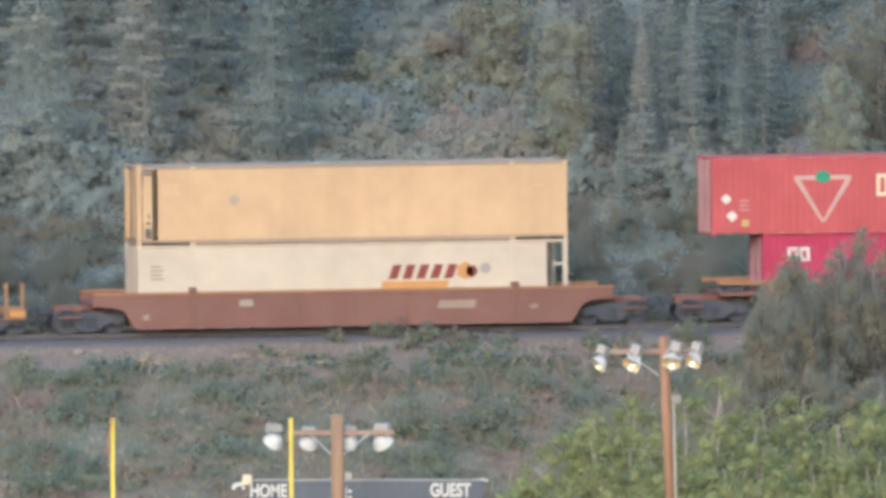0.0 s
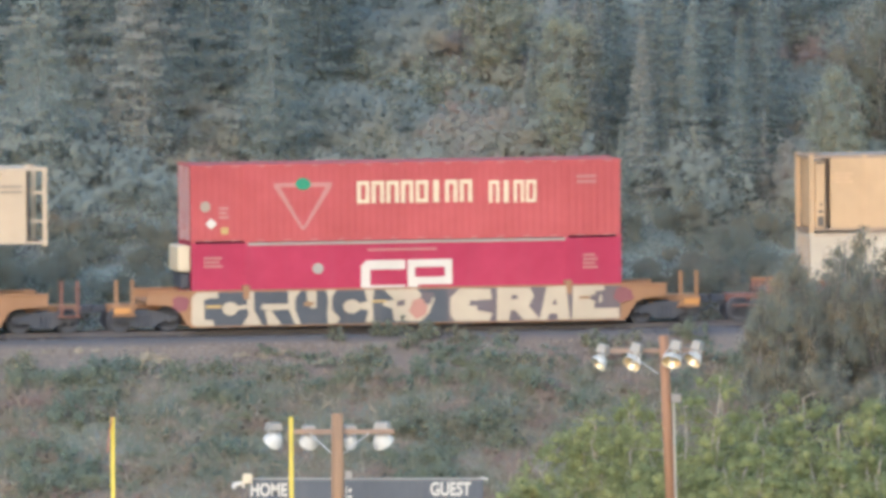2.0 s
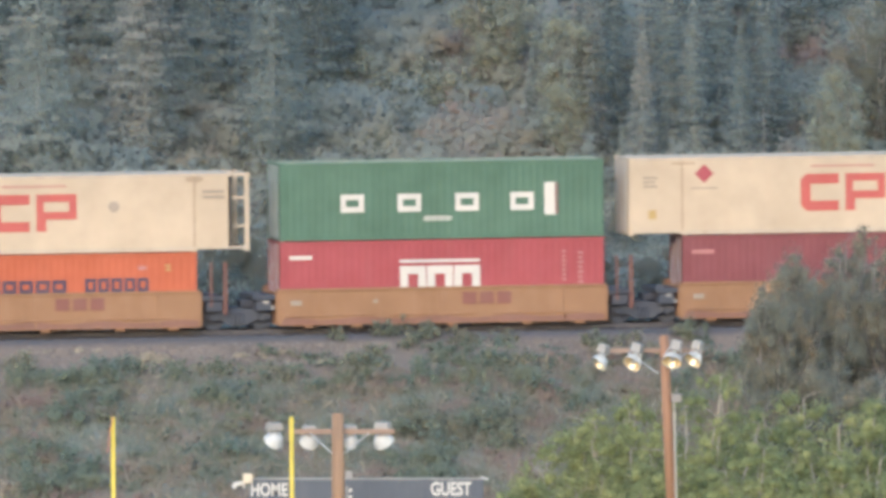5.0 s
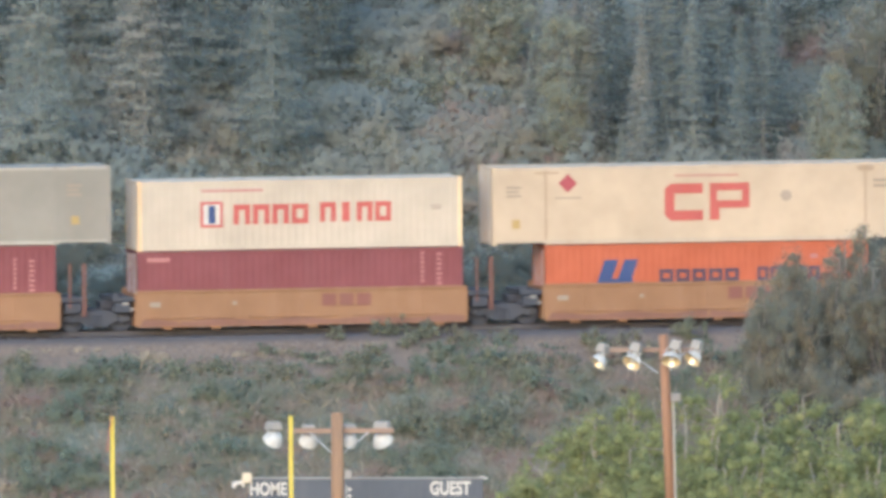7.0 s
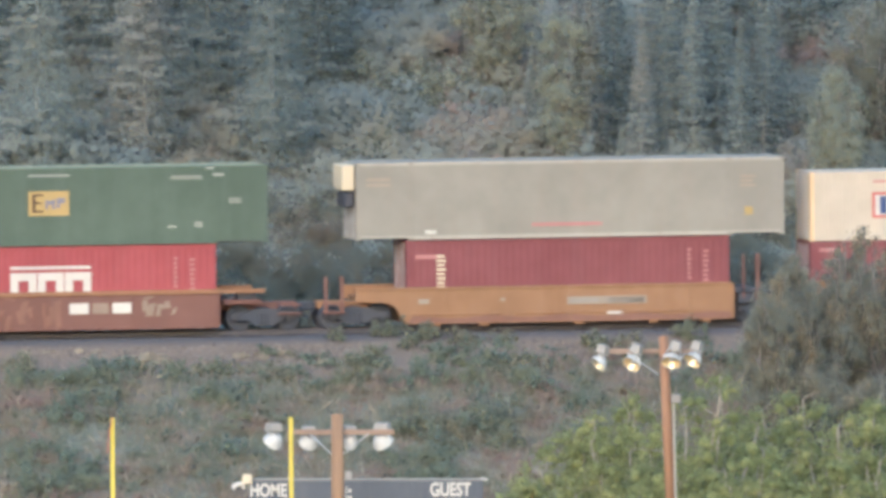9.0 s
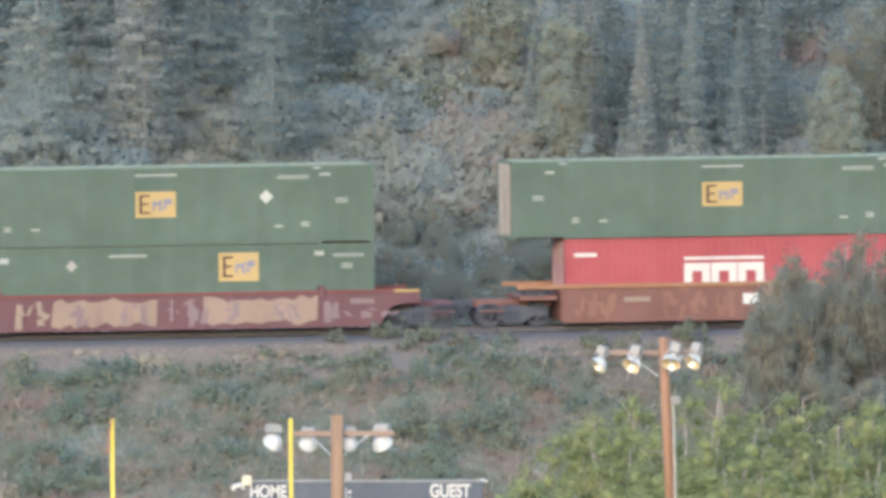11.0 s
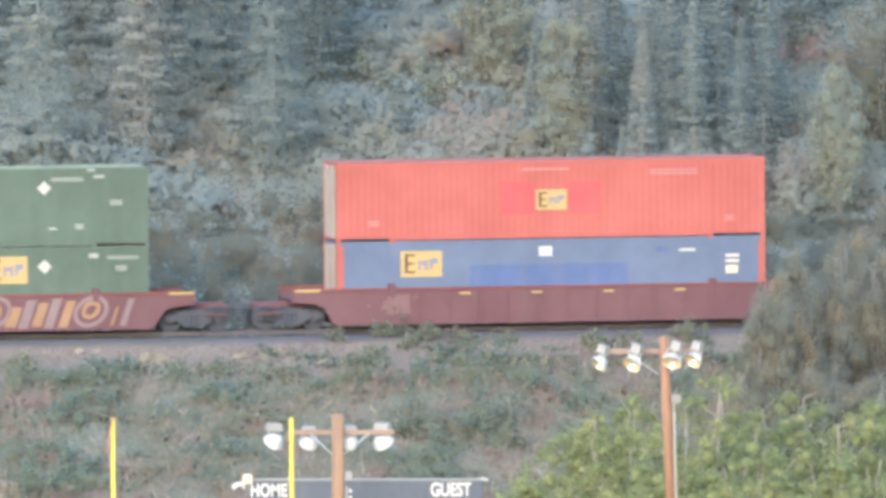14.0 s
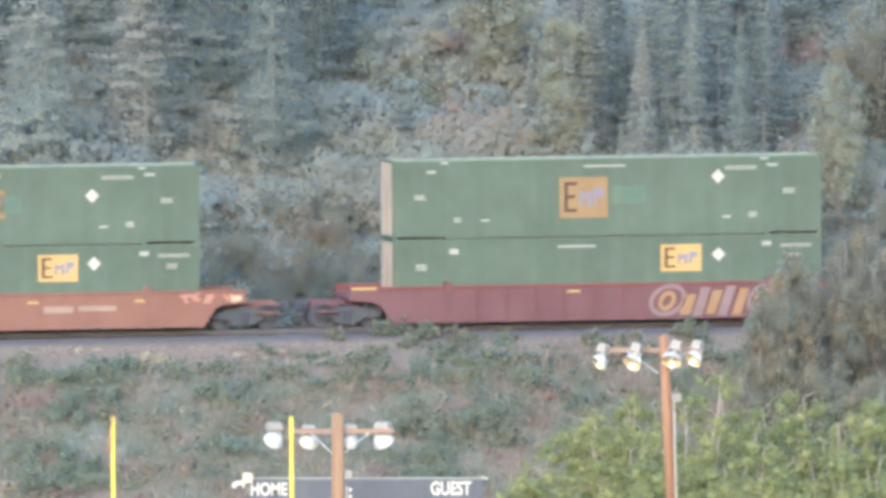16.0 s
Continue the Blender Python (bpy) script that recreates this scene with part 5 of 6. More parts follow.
def wheelset_mesh():
    if not WHEELSET:
        bm = bmesh.new()
        for s in (-1, 1):
            n = 24
            prof = [(0.10, s * 0.80), (0.33, s * 0.80), (0.36, s * 0.83), (0.455, s * 0.83), (0.457, s * 0.71), (0.485, s * 0.69), (0.485, s * 0.66), (0.38, s * 0.68), (0.30, s * 0.73), (0.10, s * 0.66)]
            rings = [[bm.verts.new((r * math.cos(2 * math.pi * i / n), y, r * math.sin(2 * math.pi * i / n))) for i in range(n)] for r, y in prof]
            for a, b in zip(rings, rings[1:] + rings[:1]):
                for i in range(n):
                    j = (i + 1) % n
                    bm.faces.new((a[i], a[j], b[j], b[i]))
        tube(bm, (0, -1.1, 0), (0, 1.1, 0), 0.085, None, 10)
        WHEELSET["m"] = finish("wheelset", bm, STEEL_DARK)
        bm = bmesh.new()
        for s in (-1, 1):
            y0, y1 = sorted((s * 0.93, s * 1.10))
            prism(bm, [(-1.2, 0.40), (-1.2, 0.58), (-0.75, 0.66), (-0.4, 0.80), (0.4, 0.80), (0.75, 0.66), (1.2, 0.58), (1.2, 0.40), (0.72, 0.40), (0.5, 0.30), (0.35, 0.18), (-0.35, 0.18), (-0.5, 0.30), (-0.72, 0.40)], y0, y1)
            for x in (-0.9, 0.9):
                tube(bm, (x, s * 1.08, 0.457), (x, s * 1.19, 0.457), 0.13, 0.11, 12)
            for x in (-0.16, 0, 0.16):
                tube(bm, (x, s * 1.1, 0.24), (x, s * 1.1, 0.62), 0.075, None, 8)
        box(bm, -0.2, 0.2, -1.0, 1.0, 0.5, 0.82)
        WHEELSET["t"] = finish("truck", bm, STEEL_DARK)
    return WHEELSET


def truck(car, x):
    w = wheelset_mesh()
    t = again("truck", w["t"], car, Matrix.Translation((x, 0, 0)), "dark cast steel truck")
    for dx in (-0.9, 0.9):
        ws = again("wheelset", w["m"], t, Matrix.Translation((dx, 0, 0.457)))
        WHEELS.append((ws, dx))


RIM, BOTTOM = 1.51, 0.17


def well_side(car, mat, sill_mat, half, reach_l, reach_r, rib_at, rib_w=0.10, name="side_wall", low=BOTTOM, sill_h=0.10):
    """Both side walls of a well car: deep plate between the trucks, raised over them at the ends, with stiffeners and a top sill."""
    for s in (-1, 1):
        bm = bmesh.new()
        out = []
        for sg, reach in ((-1, reach_l), (1, reach_r)):
            end = []
            if reach > half + 0.4:
                end = [(sg * reach, RIM - 0.03), (sg * reach, 1.02), (sg * (half + 0.75), 0.96), (sg * (half + 0.45), 0.82), (sg * (half + 0.12), low + 0.12), (sg * half, low)]
            else:
                end = [(sg * reach, RIM - 0.03), (sg * reach, low)]
            out += end if sg < 0 else end[::-1]
        y0, y1 = sorted((s * 1.46, s * 1.36))
        prism(bm, out, y0, y1)
        wall = part(name, bm, mat, car)
        bm = bmesh.new()
        y0, y1 = sorted((s * 1.50, s * 1.33))
        box(bm, -reach_l, reach_r, y0, y1, RIM - sill_h, RIM)
        part("top_sill", bm, sill_mat, wall, bevel=0.012)
        bm = bmesh.new()
        y0, y1 = sorted((s * 1.495, s * 1.34))
        box(bm, -half, half, y0, y1, low - 0.02, low + 0.09)
        part("bottom_sill", bm, mat, wall, bevel=0.01)
        for x in rib_at:
            bm = bmesh.new()
            y0, y1 = sorted((s * 1.50, s * 1.455))
            box(bm, x - rib_w / 2, x + rib_w / 2, y0, y1, low + 0.09, RIM - sill_h)
            part("stiffener", bm, mat, wall)


def well_floor(car, half, mat):
    bm = bmesh.new()
    for i in range(7):
        x = -half + 0.4 + i * (2 * half - 0.8) / 6
        box(bm, x - 0.25, x + 0.25, -1.4, 1.4, 0.20, FLOOR - 0.004)
    part("well_floor", bm, mat, car)
    for s in (-1, 1):
        bm = bmesh.new()
        box(bm, *sorted((s * half, s * (half + 0.12))), -1.36, 1.36, 0.22, RIM - 0.12)
        part("bulkhead", bm, mat, car)


def end_gear(car, sg, inner, outer, mat, post_mat, railing=True):
    """Platform over the truck, draft sill, coupler, ladder and end railing."""
    bm = bmesh.new()
    a, b = sorted((sg * inner, sg * outer))
    box(bm, a, b, -0.35, 0.35, 0.72, 1.02)
    box(bm, *sorted((sg * inner, sg * (inner + 1.4))), -1.4, 1.4, 1.0, 1.16)
    part("end_platform", bm, mat, car, bevel=0.02)
    bm = bmesh.new()
    box(bm, *sorted((sg * outer, sg * (outer + 0.34))), -0.13, 0.13, 0.72, 0.98)
    box(bm, *sorted((sg * (outer + 0.3), sg * (outer + 0.56))), -0.2, 0.16, 0.68, 1.0)
    part("coupler", bm, STEEL_DARK, car, bevel=0.03)
    bm = bmesh.new()
    tube(bm, (sg * (outer + 0.1), -0.4, 0.8), (sg * (outer + 0.35), -0.42, 0.42), 0.03, None, 6)
    tube(bm, (sg * (outer + 0.35), -0.42, 0.42), (sg * (outer + 0.6), -0.3, 0.62), 0.03, None, 6)
    part("brake_hose", bm, STEEL_DARK, car)
    if railing:
        for k in (0.15, 0.75):
            bm = bmesh.new()
            x = sg * (outer - k)
            box(bm, x - 0.06, x + 0.06, -1.42, -1.34, 0.62, 1.95)
            part("handrail_post", bm, post_mat, car)
    bm = bmesh.new()
    x = sg * (outer - 0.45)
    box(bm, x - 0.42, x + 0.42, -1.45, -1.2, 0.60, 0.66)
    box(bm, x - 0.42, x + 0.42, -1.45, -1.2, 0.92, 0.98)
    part("step", bm, post_mat, car)
    bm = bmesh.new()
    box(bm, *sorted((sg * (inner + 0.5), sg * (inner + 1.2))), -1.30, -0.75, 1.17, 1.42)
    tube(bm, (sg * (inner + 0.2), -1.2, 1.25), (sg * (inner + 0.2), 1.0, 1.25), 0.05, None, 8)
    part("brake_gear", bm, STEEL_DARK, car)


def long_car(label, a, mat, sill, post, yellow_ends=False, marks=(), railing=False, rib_gap=2.017):
    """Stand-alone well car for boxes of 53 feet."""
    car = thing("well_car", label, "rail car", "well cars of the train")
    ribs = [-6.05 + rib_gap * i for i in range(round(12.1 / rib_gap) + 1)]
    well_side(car, mat, sill, 8.16, 9.75, 9.75, ribs, 0.10 if rib_gap > 1.5 else 0.07)
    well_floor(car, 8.16, mat)
    for s in (-1, 1):
        for x in (-6.05, 6.05):
            bm = bmesh.new()
            box(bm, x - 0.13, x + 0.13, *sorted((s * 1.515, s * 1.30)), RIM - 0.35, RIM + 0.17)
            part("guide_bracket", bm, mat, car, bevel=0.02)
    for sg in (-1, 1):
        end_gear(car, sg, 8.4, 11.05, mat, post, railing)
        truck(car, sg * 9.78)
        if yellow_ends:
            bm = bmesh.new()
            box(bm, *sorted((sg * 8.75, sg * 9.7)), -1.512, -1.502, RIM - 0.10, RIM - 0.005)
            part("safety_strip", bm, LOGO_YELLOW, car, "yellow safety strip")
    for kind, m, x0, x1, z0, z1 in marks:
        mark(car, kind, m, x0, x1, z0, z1, -1.502, 0.004)
    MOVERS.append((car, a, 0.0))
    return car


def short_unit(label, a, mat, sill, left_end, right_end, reach=6.2, marks=(), flat_sill=0.0):
    """Well unit for boxes of 40 feet; left_end and right_end: 'joint' or 'end'."""
    car = thing("well_car", label, "rail car", "well cars of the train")
    half = 6.14
    rl = flat_sill or (8.05 if left_end == "end" else 6.2)
    rr = flat_sill or (8.05 if right_end == "end" else 6.2)
    ribs = [-4.6, 0.0, 4.6] if not flat_sill else [-6.0, -3.0, 0.0, 3.0, 6.0]
    if flat_sill:
        well_side(car, mat, mat, half, 6.2, 6.2, ribs)
        for s in (-1, 1):
            bm = bmesh.new()
            box(bm, -rl, rr, *sorted((s * 1.53, s * 1.30)), RIM - 0.09, RIM + 0.06)
            part("top_sill", bm, sill, car, bevel=0.015)
    else:
        well_side(car, mat, sill, half, rl, rr, ribs)
        for s in (-1, 1):
            # pressed ledge along the lower half of the wall
            bm = bmesh.new()
            x = -5.9
            while x < 5.2:
                box(bm, x, x + 3.3, *sorted((s * 1.455, s * 1.51)), 0.46, 0.54)
                x += 3.9
            part("pressed_ledge", bm, mat, car, bevel=0.015)
            bm = bmesh.new()
            out = [(-6.1, 0.19), (6.1, 0.19), (6.1, 0.40)]
            out += [(6.1 - i * 0.4, 0.40 + 0.05 * math.sin(i * 0.9)) for i in range(1, 31)]
            prism(bm, out, *sorted((s * 1.455, s * 1.500)))
            part("lower_plate", bm, LOWER_RUST, car, "rust-stained lower plate")
            for x in (-5.2, -3.4, 0.2, 3.0, 5.0):
                bm = bmesh.new()
                box(bm, x, x + 0.35, *sorted((s * 1.2, s * 1.44)), 0.06, 0.16)
                part("floor_bracket", bm, mat, car)
    well_floor(car, half, mat)
    for sg, kind in ((-1, left_end), (1, right_end)):
        if kind == "end":
            end_gear(car, sg, 6.4, 9.3, mat, RUST_BROWN, not flat_sill)
            truck(car, sg * 7.95)
        else:
            bm = bmesh.new()
            box(bm, *sorted((sg * 6.26, sg * 7.4)), -0.5, 0.5, 0.82, 1.10)
            box(bm, *sorted((sg * 6.26, sg * 7.1)), -1.4, 1.4, 1.12, 1.3)
            box(bm, *sorted((sg * 6.4, sg * 7.0)), -1.38, -1.0, 0.72, 1.08)
            part("joint_platform", bm, STEEL_DARK, car, bevel=0.02)
            if sg > 0:
                bm = bmesh.new()
                box(bm, 6.55, 6.63, -1.40, -1.32, 0.9, 2.55)
                box(bm, 7.05, 7.19, -1.42, -1.30, 0.6, 2.55)
                part("handrail_post", bm, RUST_BROWN, car)
                truck(car, 7.64)
            else:
                bm = bmesh.new()
                tube(bm, (-6.95, -1.05, 1.30), (-6.95, -1.35, 1.30), 0.15, None, 12)
                part("brake_reservoir", bm, STEEL_DARK, car)
                for xa, xb, za, zb in ((-6.72, -6.5, 0.99, 1.10), (-6.42, -6.3, 0.77, 0.88)):
                    bm = bmesh.new()
                    box(bm, xa, xb, -1.42, -1.39, za, zb)
                    part("valve_tag", bm, LAMP_GREY, car, "grey stencilled valve tag")
    for kind, m, x0, x1, z0, z1 in marks:
        mark(car, kind, m, x0, x1, z0, z1, -1.502, 0.004)
    MOVERS.append((car, a, 0.0))
    return car


def load(c, a, level):
    MOVERS.append((c, a, FLOOR + level))
    return c


def badge_on(c, length, wide, u0, u1, v0, v1):
    badge_top(c, length / 2, wide / 2, u0, u1, v0, v1)


def tyre_box(a, first):
    marks = [("triangle", PINK_MARK if not first else PALE_PINK, 3.13, 5.3, 0.45, 2.18), ("disc", LOGO_GREEN, 3.93, 4.50, 1.90, 2.36)]
    marks += word(CREAM, 6.24, 10.65, 1.38, 2.2, 8, ("ring", "door", "door", "door", "ring", "bar", "door", "door")) + word(CREAM, 11.2, 13.05, 1.33, 2.15, 4, ("door", "bar", "door", "ring"))
    marks += [("disc" if not first else "diamond", GREY_MARK if not first else WHITE, 0.35, 0.75, 1.15, 1.55), ("diamond", WHITE, 0.55, 0.98, 0.5, 0.93),
              ("rows", PINK_MARK, 1.05, 1.42, 0.9, 1.4), ("bar", LOGO_YELLOW, 1.13, 1.4, 0.32, 0.58), ("rows", PINK_MARK, 14.5, 15.25, 2.0, 2.4)]
    for i in range(16):
        marks += [("bar", PINK_MARK, 0.55 + i * 1.0, 0.80 + i * 1.0, 2.80, 2.84), ("bar", PINK_MARK, 0.50 + i * 1.0, 0.75 + i * 1.0, 0.06, 0.10)]
    return load(container("shipping_container", "bright red ribbed container with triangle emblem on a crimson one", L53, HC, RED_T, 0.27, posts=True, marks=marks), a, HC)


def green_box(a, level, at_u, at_v, big=None, diamond=None, grey=None):
    m = [("bar", SMALL_MARK, 7.2, 8.75, 2.57, 2.64), ("rows", SMALL_MARK, 12.5, 13.7, 2.40, 2.56), ("bar", SMALL_MARK, 14.1, 14.5, 2.5, 2.6), ("bar", SMALL_MARK, 13.85, 14.15, 2.76, 2.84),
         ("rows", SMALL_MARK, 14.7, 15.15, 1.5, 1.72), ("bar", SMALL_MARK, 12.4, 12.72, 0.62, 0.69), ("rows", SMALL_MARK, 13.4, 13.7, 0.64, 0.86),
         ("rows", SMALL_MARK, 0.8, 1.2, 1.45, 1.66), ("bar", SMALL_MARK, 1.28, 1.62, 2.42, 2.52), ("bar", SMALL_MARK, 1.8, 2.1, 2.76, 2.83), ("rows", SMALL_MARK, 2.28, 2.55, 0.6, 0.82), ("bar", SMALL_MARK, 3.3, 3.62, 0.62, 0.69)]
    if level == 0:
        m = [("bar", SMALL_MARK, 6.2, 7.6, 2.50, 2.58), ("bar", SMALL_MARK, 13.9, 14.25, 2.45, 2.62), ("rows", SMALL_MARK, 14.6, 15.75, 2.40, 2.54), ("rows", SMALL_MARK, 14.9, 15.3, 1.98, 2.2),
             ("rows", SMALL_MARK, 0.85, 1.25, 1.75, 2.0), ("bar", SMALL_MARK, 2.1, 2.45, 2.32, 2.52)]
    u0, u1 = at_u
    v0, v1 = at_v
    m.append(("bar", big or LOGO_YELLOW, u0, u1, v0, v1))
    if big:
        m.append(("bar", GREEN_PATCH, 8.25, 9.5, 1.2, 1.85))
    if diamond:
        m.append(("diamond", PALE_MARK, diamond[0] - 0.26, diamond[0] + 0.26, diamond[1] - 0.26, diamond[1] + 0.26))
    if grey:
        m.append(("diamond", LAMP_GREY, grey[0] - 0.22, grey[0] + 0.22, grey[1] - 0.22, grey[1] + 0.22))
    c = container("shipping_container", "faded green container with yellow badge, " + ("stacked on another" if level else "in a rail well"), L53, HC, EMP_GREEN, 0.0, ends=DOOR_TAN, posts=True, marks=m, post_mat=EMP_GREEN, top=paint("pale_roof", (0.27, 0.27, 0.155)))
    badge_on(c, L53, 2.59, u0, u1, v0, v1)
    # a folded steel sheet gives the shade line under the upper box
    return load(c, a, HC if level else 0.0)


def canada_box(a, level):
    marks = [("rows", GREY_MARK, 0.55, 1.08, 1.78, 2.25), ("bar", LOGO_YELLOW, 0.74, 1.03, 0.62, 0.94), ("diamond", BADGE_RED, 2.5, 3.2, 1.92, 2.62), ("bar", GREY_MARK, 2.35, 3.35, 1.70, 1.76), ("bar", PANEL_LINE, 1.98, 2.05, 0.2, 2.76), ("bar", PANEL_LINE, 14.06, 14.13, 0.2, 2.76), ("blob", PANEL_LINE, 13.7, 14.5, 2.55, 2.80), ("bar", PANEL_LINE, 1.6, 2.5, 2.62, 2.70),
             ("bracket", LOGO_RED, 6.5, 7.94, 0.83, 2.2), ("ring", LOGO_RED, 8.2, 9.7, 1.27, 2.2), ("bar", LOGO_RED, 8.2, 8.56, 0.83, 1.27), ("bar", PINK_MARK, 6.9, 9.3, 2.46, 2.52),
             ("disc", GREY_MARK, 10.88, 11.3, 1.5, 1.9), ("rows", GREY_MARK, 14.4, 15.2, 1.95, 2.35)]
    return load(container("shipping_container", "cream smooth-sided container with red emblem and bare end frame", L53, HC, PLATE_CREAM, 0.0, posts=True, open_end=1, marks=marks, rail=paint("pale_rail", (0.43, 0.355, 0.27))), a, level)


def brick_box(a, label, mat=None, logo=True, light=False):
    m = [("bar", PINK_MARK, 0.35, 1.2, 2.2, 2.35), ("rows", PINK_MARK, 10.6, 10.75, 1.3, 2.5), ("rows", PINK_MARK, 11.2, 11.4, 1.2, 2.45)]
    if logo:
        m = [("bar", WHITE, 0.35, 1.2, 2.22, 2.36), ("bar", WHITE, 4.5, 7.5, 2.05, 2.16)] + word(WHITE, 4.5, 7.55, 1.0, 1.93, 3, "door", 0.04) + m[1:]
    return container("shipping_container", label, L40, HC if logo or light else STD, mat or BRICK_RED, 0.27, wide=2.438, marks=m)


# R, the car that leaves first
short_unit("rust-brown well car with orange end platforms", 18.0, RUST_BROWN, SILL_ORANGE, "end", "end", flat_sill=7.9)
load(container("shipping_container", "crimson 40-foot container with white block emblem in a well", L40, HC, CRIMSON, 0.27, wide=2.438,
               marks=word(WHITE, 0.95, 1.85, 1.9, 2.42, 2)), 17.95, 0.0)
tyre_box(18.0, True)

# A, tan box on a white box
long_car("rust-brown well car with riveted stiffeners", -3.6, RUST_BROWN, SILL_ORANGE, RUST_BROWN,
         marks=[("bar", GREY_MARK, -4.3, -3.8, 0.95, 1.2), ("slant", SPRAY_DULL, 3.1, 4.6, 0.75, 1.05), ("bar", SPRAY_DULL, 6.6, 6.9, 0.7, 0.85), ("bar", SPRAY_DULL, -7.9, -7.7, 0.5, 0.7)])
load(container("shipping_container", "white smooth-sided container with brown emblem in a well", L53, HC, PLATE_WHITE, 0.0, ends=TAN, posts=True, open_end=1, rail=paint("dull_rail", (0.40, 0.32, 0.24)),
               marks=[("rows", GREY_MARK, 0.5, 0.98, 1.6, 2.2), ("slant", LOGO_ORANGE, 9.1, 11.7, 1.16, 1.42), ("disc", LAMP_GREY, 12.85, 13.25, 1.65, 2.05), ("blob", LOGO_ORANGE, 11.95, 12.6, 1.45, 2.1), ("blob", LOGO_OXIDE, 12.3, 12.75, 1.5, 2.0)]
               + word(LOGO_OXIDE, 9.4, 12.0, 1.5, 2.02, 5, "slant", 0.02)), -3.6, 0.0)
load(container("shipping_container", "tan smooth-sided container with bare end frame on a white one", L53, HC, TAN, 0.0, posts=True, open_end=-1, unit=True, rail=paint("grey_rail", (0.27, 0.20, 0.145)),
               top=paint("dusty_roof", (0.30, 0.235, 0.18)), marks=[("diamond", GREY_MARK, 3.42, 3.88, 1.38, 1.84), ("rows", paint("tan_mark", (0.5, 0.34, 0.2)), 0.95, 1.65, 1.85, 2.3), ("bar", paint("tan_mark", (0.5, 0.34, 0.2)), 14.9, 15.3, 1.95, 2.02)]), -3.6, HC)

# B, red over crimson, well sprayed with paint
b_car = long_car("orange well car covered in sprayed graffiti", -26.9, WELL_YELLOW, SILL_ORANGE, WELL_YELLOW, railing=True,
                 marks=[("bar", SPRAY_BLACK, -7.75, 1.5, 0.20, 1.44), ("bar", SPRAY_SMOKE, 1.5, 8.0, 0.20, 1.44)])


def sprayed(polys, mat, layer):
    """Sprayed shapes on the near wall of the well, outlines in metres from its middle and over the rails."""
    for k, poly in enumerate(polys):
        bm = bmesh.new()
        prism(bm, poly, -1.508 - 0.003 * layer - 0.0004 * k, -1.506)
        tagged(part("marking", bm, mat, b_car), kind="stuff")


# pale grounds between dark fat characters
sprayed([[(-8.12, .30), (-7.95, .20), (-7.27, .20), (-7.3, .42), (-7.62, .44), (-7.64, 1.16), (-7.4, 1.24), (-7.12, 1.22), (-7.1, 1.45), (-7.9, 1.45), (-8.1, 1.25)],
         [(-6.05, 1.45), (-5.77, 1.45), (-5.76, .75), (-5.47, .22), (-6.2, .22), (-5.98, .6), (-6.02, .84), (-6.5, .76), (-6.5, .92), (-6.02, .98)],
         [(-5.47, .98), (-4.45, .98), (-4.4, .78), (-5.2, .74), (-5.5, .80)],
         [(-5.36, .74), (-5.12, .74), (-4.75, .22), (-5.26, .22)],
         [(-4.5, 1.45), (-4.02, 1.45), (-4.2, 1.2), (-4.24, .8), (-4.02, .22), (-4.24, .22), (-4.46, .75)],
         [(-3.8, 1.44), (-3.42, 1.44), (-3.44, .82), (-3.62, .80), (-3.76, .95)],
         [(-3.07, 1.46), (-2.68, 1.46), (-2.84, 1.2), (-2.86, .75), (-2.53, .4), (-2.7, .22), (-3.0, .22), (-3.04, .6), (-2.98, 1.1)],
         [(-1.63, 1.46), (-1.25, 1.46), (-1.33, .9), (-1.28, .24), (-1.6, .24), (-1.48, .7), (-1.86, .74), (-1.86, .94), (-1.52, 1.02)],
         [(-0.9, 1.44), (0.3, 1.46), (0.62, 1.2), (1.02, 1.1), (0.8, .55), (0.5, .26), (-0.5, .26), (-0.6, .75), (-0.95, .86), (-0.9, 1.02), (-0.5, 1.06)],
         [(1.58, .5), (1.75, .24), (3.05, .22), (3.18, .5), (2.6, .62), (2.62, 1.0), (3.16, 1.02), (3.1, 1.4), (1.95, 1.44), (1.6, 1.1)],
         [(3.33, .22), (3.8, .22), (3.86, .6), (4.02, .6), (4.35, .24), (4.97, .24), (4.55, .75), (4.75, 1.1), (4.6, 1.42), (3.36, 1.44)],
         [(4.95, .22), (5.22, .22), (5.34, .45), (5.6, .45), (5.66, .22), (6.1, .22), (5.96, 1.46), (5.22, 1.44)],
         [(6.17, .22), (7.96, .24), (7.94, .62), (7.0, .62), (7.02, .82), (7.3, .84), (7.3, 1.1), (7.05, 1.12), (7.05, 1.25), (7.4, 1.28), (7.38, 1.46), (6.22, 1.46)]], SPRAY_CREAM, 1)
sprayed([[(2.3, .8), (2.6, .78), (2.62, .96), (2.35, 1.0)], [(3.88, 1.0), (4.12, 1.0), (4.12, 1.16), (3.9, 1.16)], [(5.42, .78), (5.62, .78), (5.54, 1.0)], [(6.85, .95), (7.2, .80), (7.22, 1.12), (6.9, 1.12)], [(3.2, .3), (3.3, .5), (3.28, 1.4), (3.15, 1.2)],
         [(-0.42, .82), (-0.12, .84), (-0.1, 1.06), (-0.4, 1.02)], [(0.45, .92), (0.85, .86), (0.98, 1.3), (0.5, 1.32)]], SPRAY_SMOKE, 3)
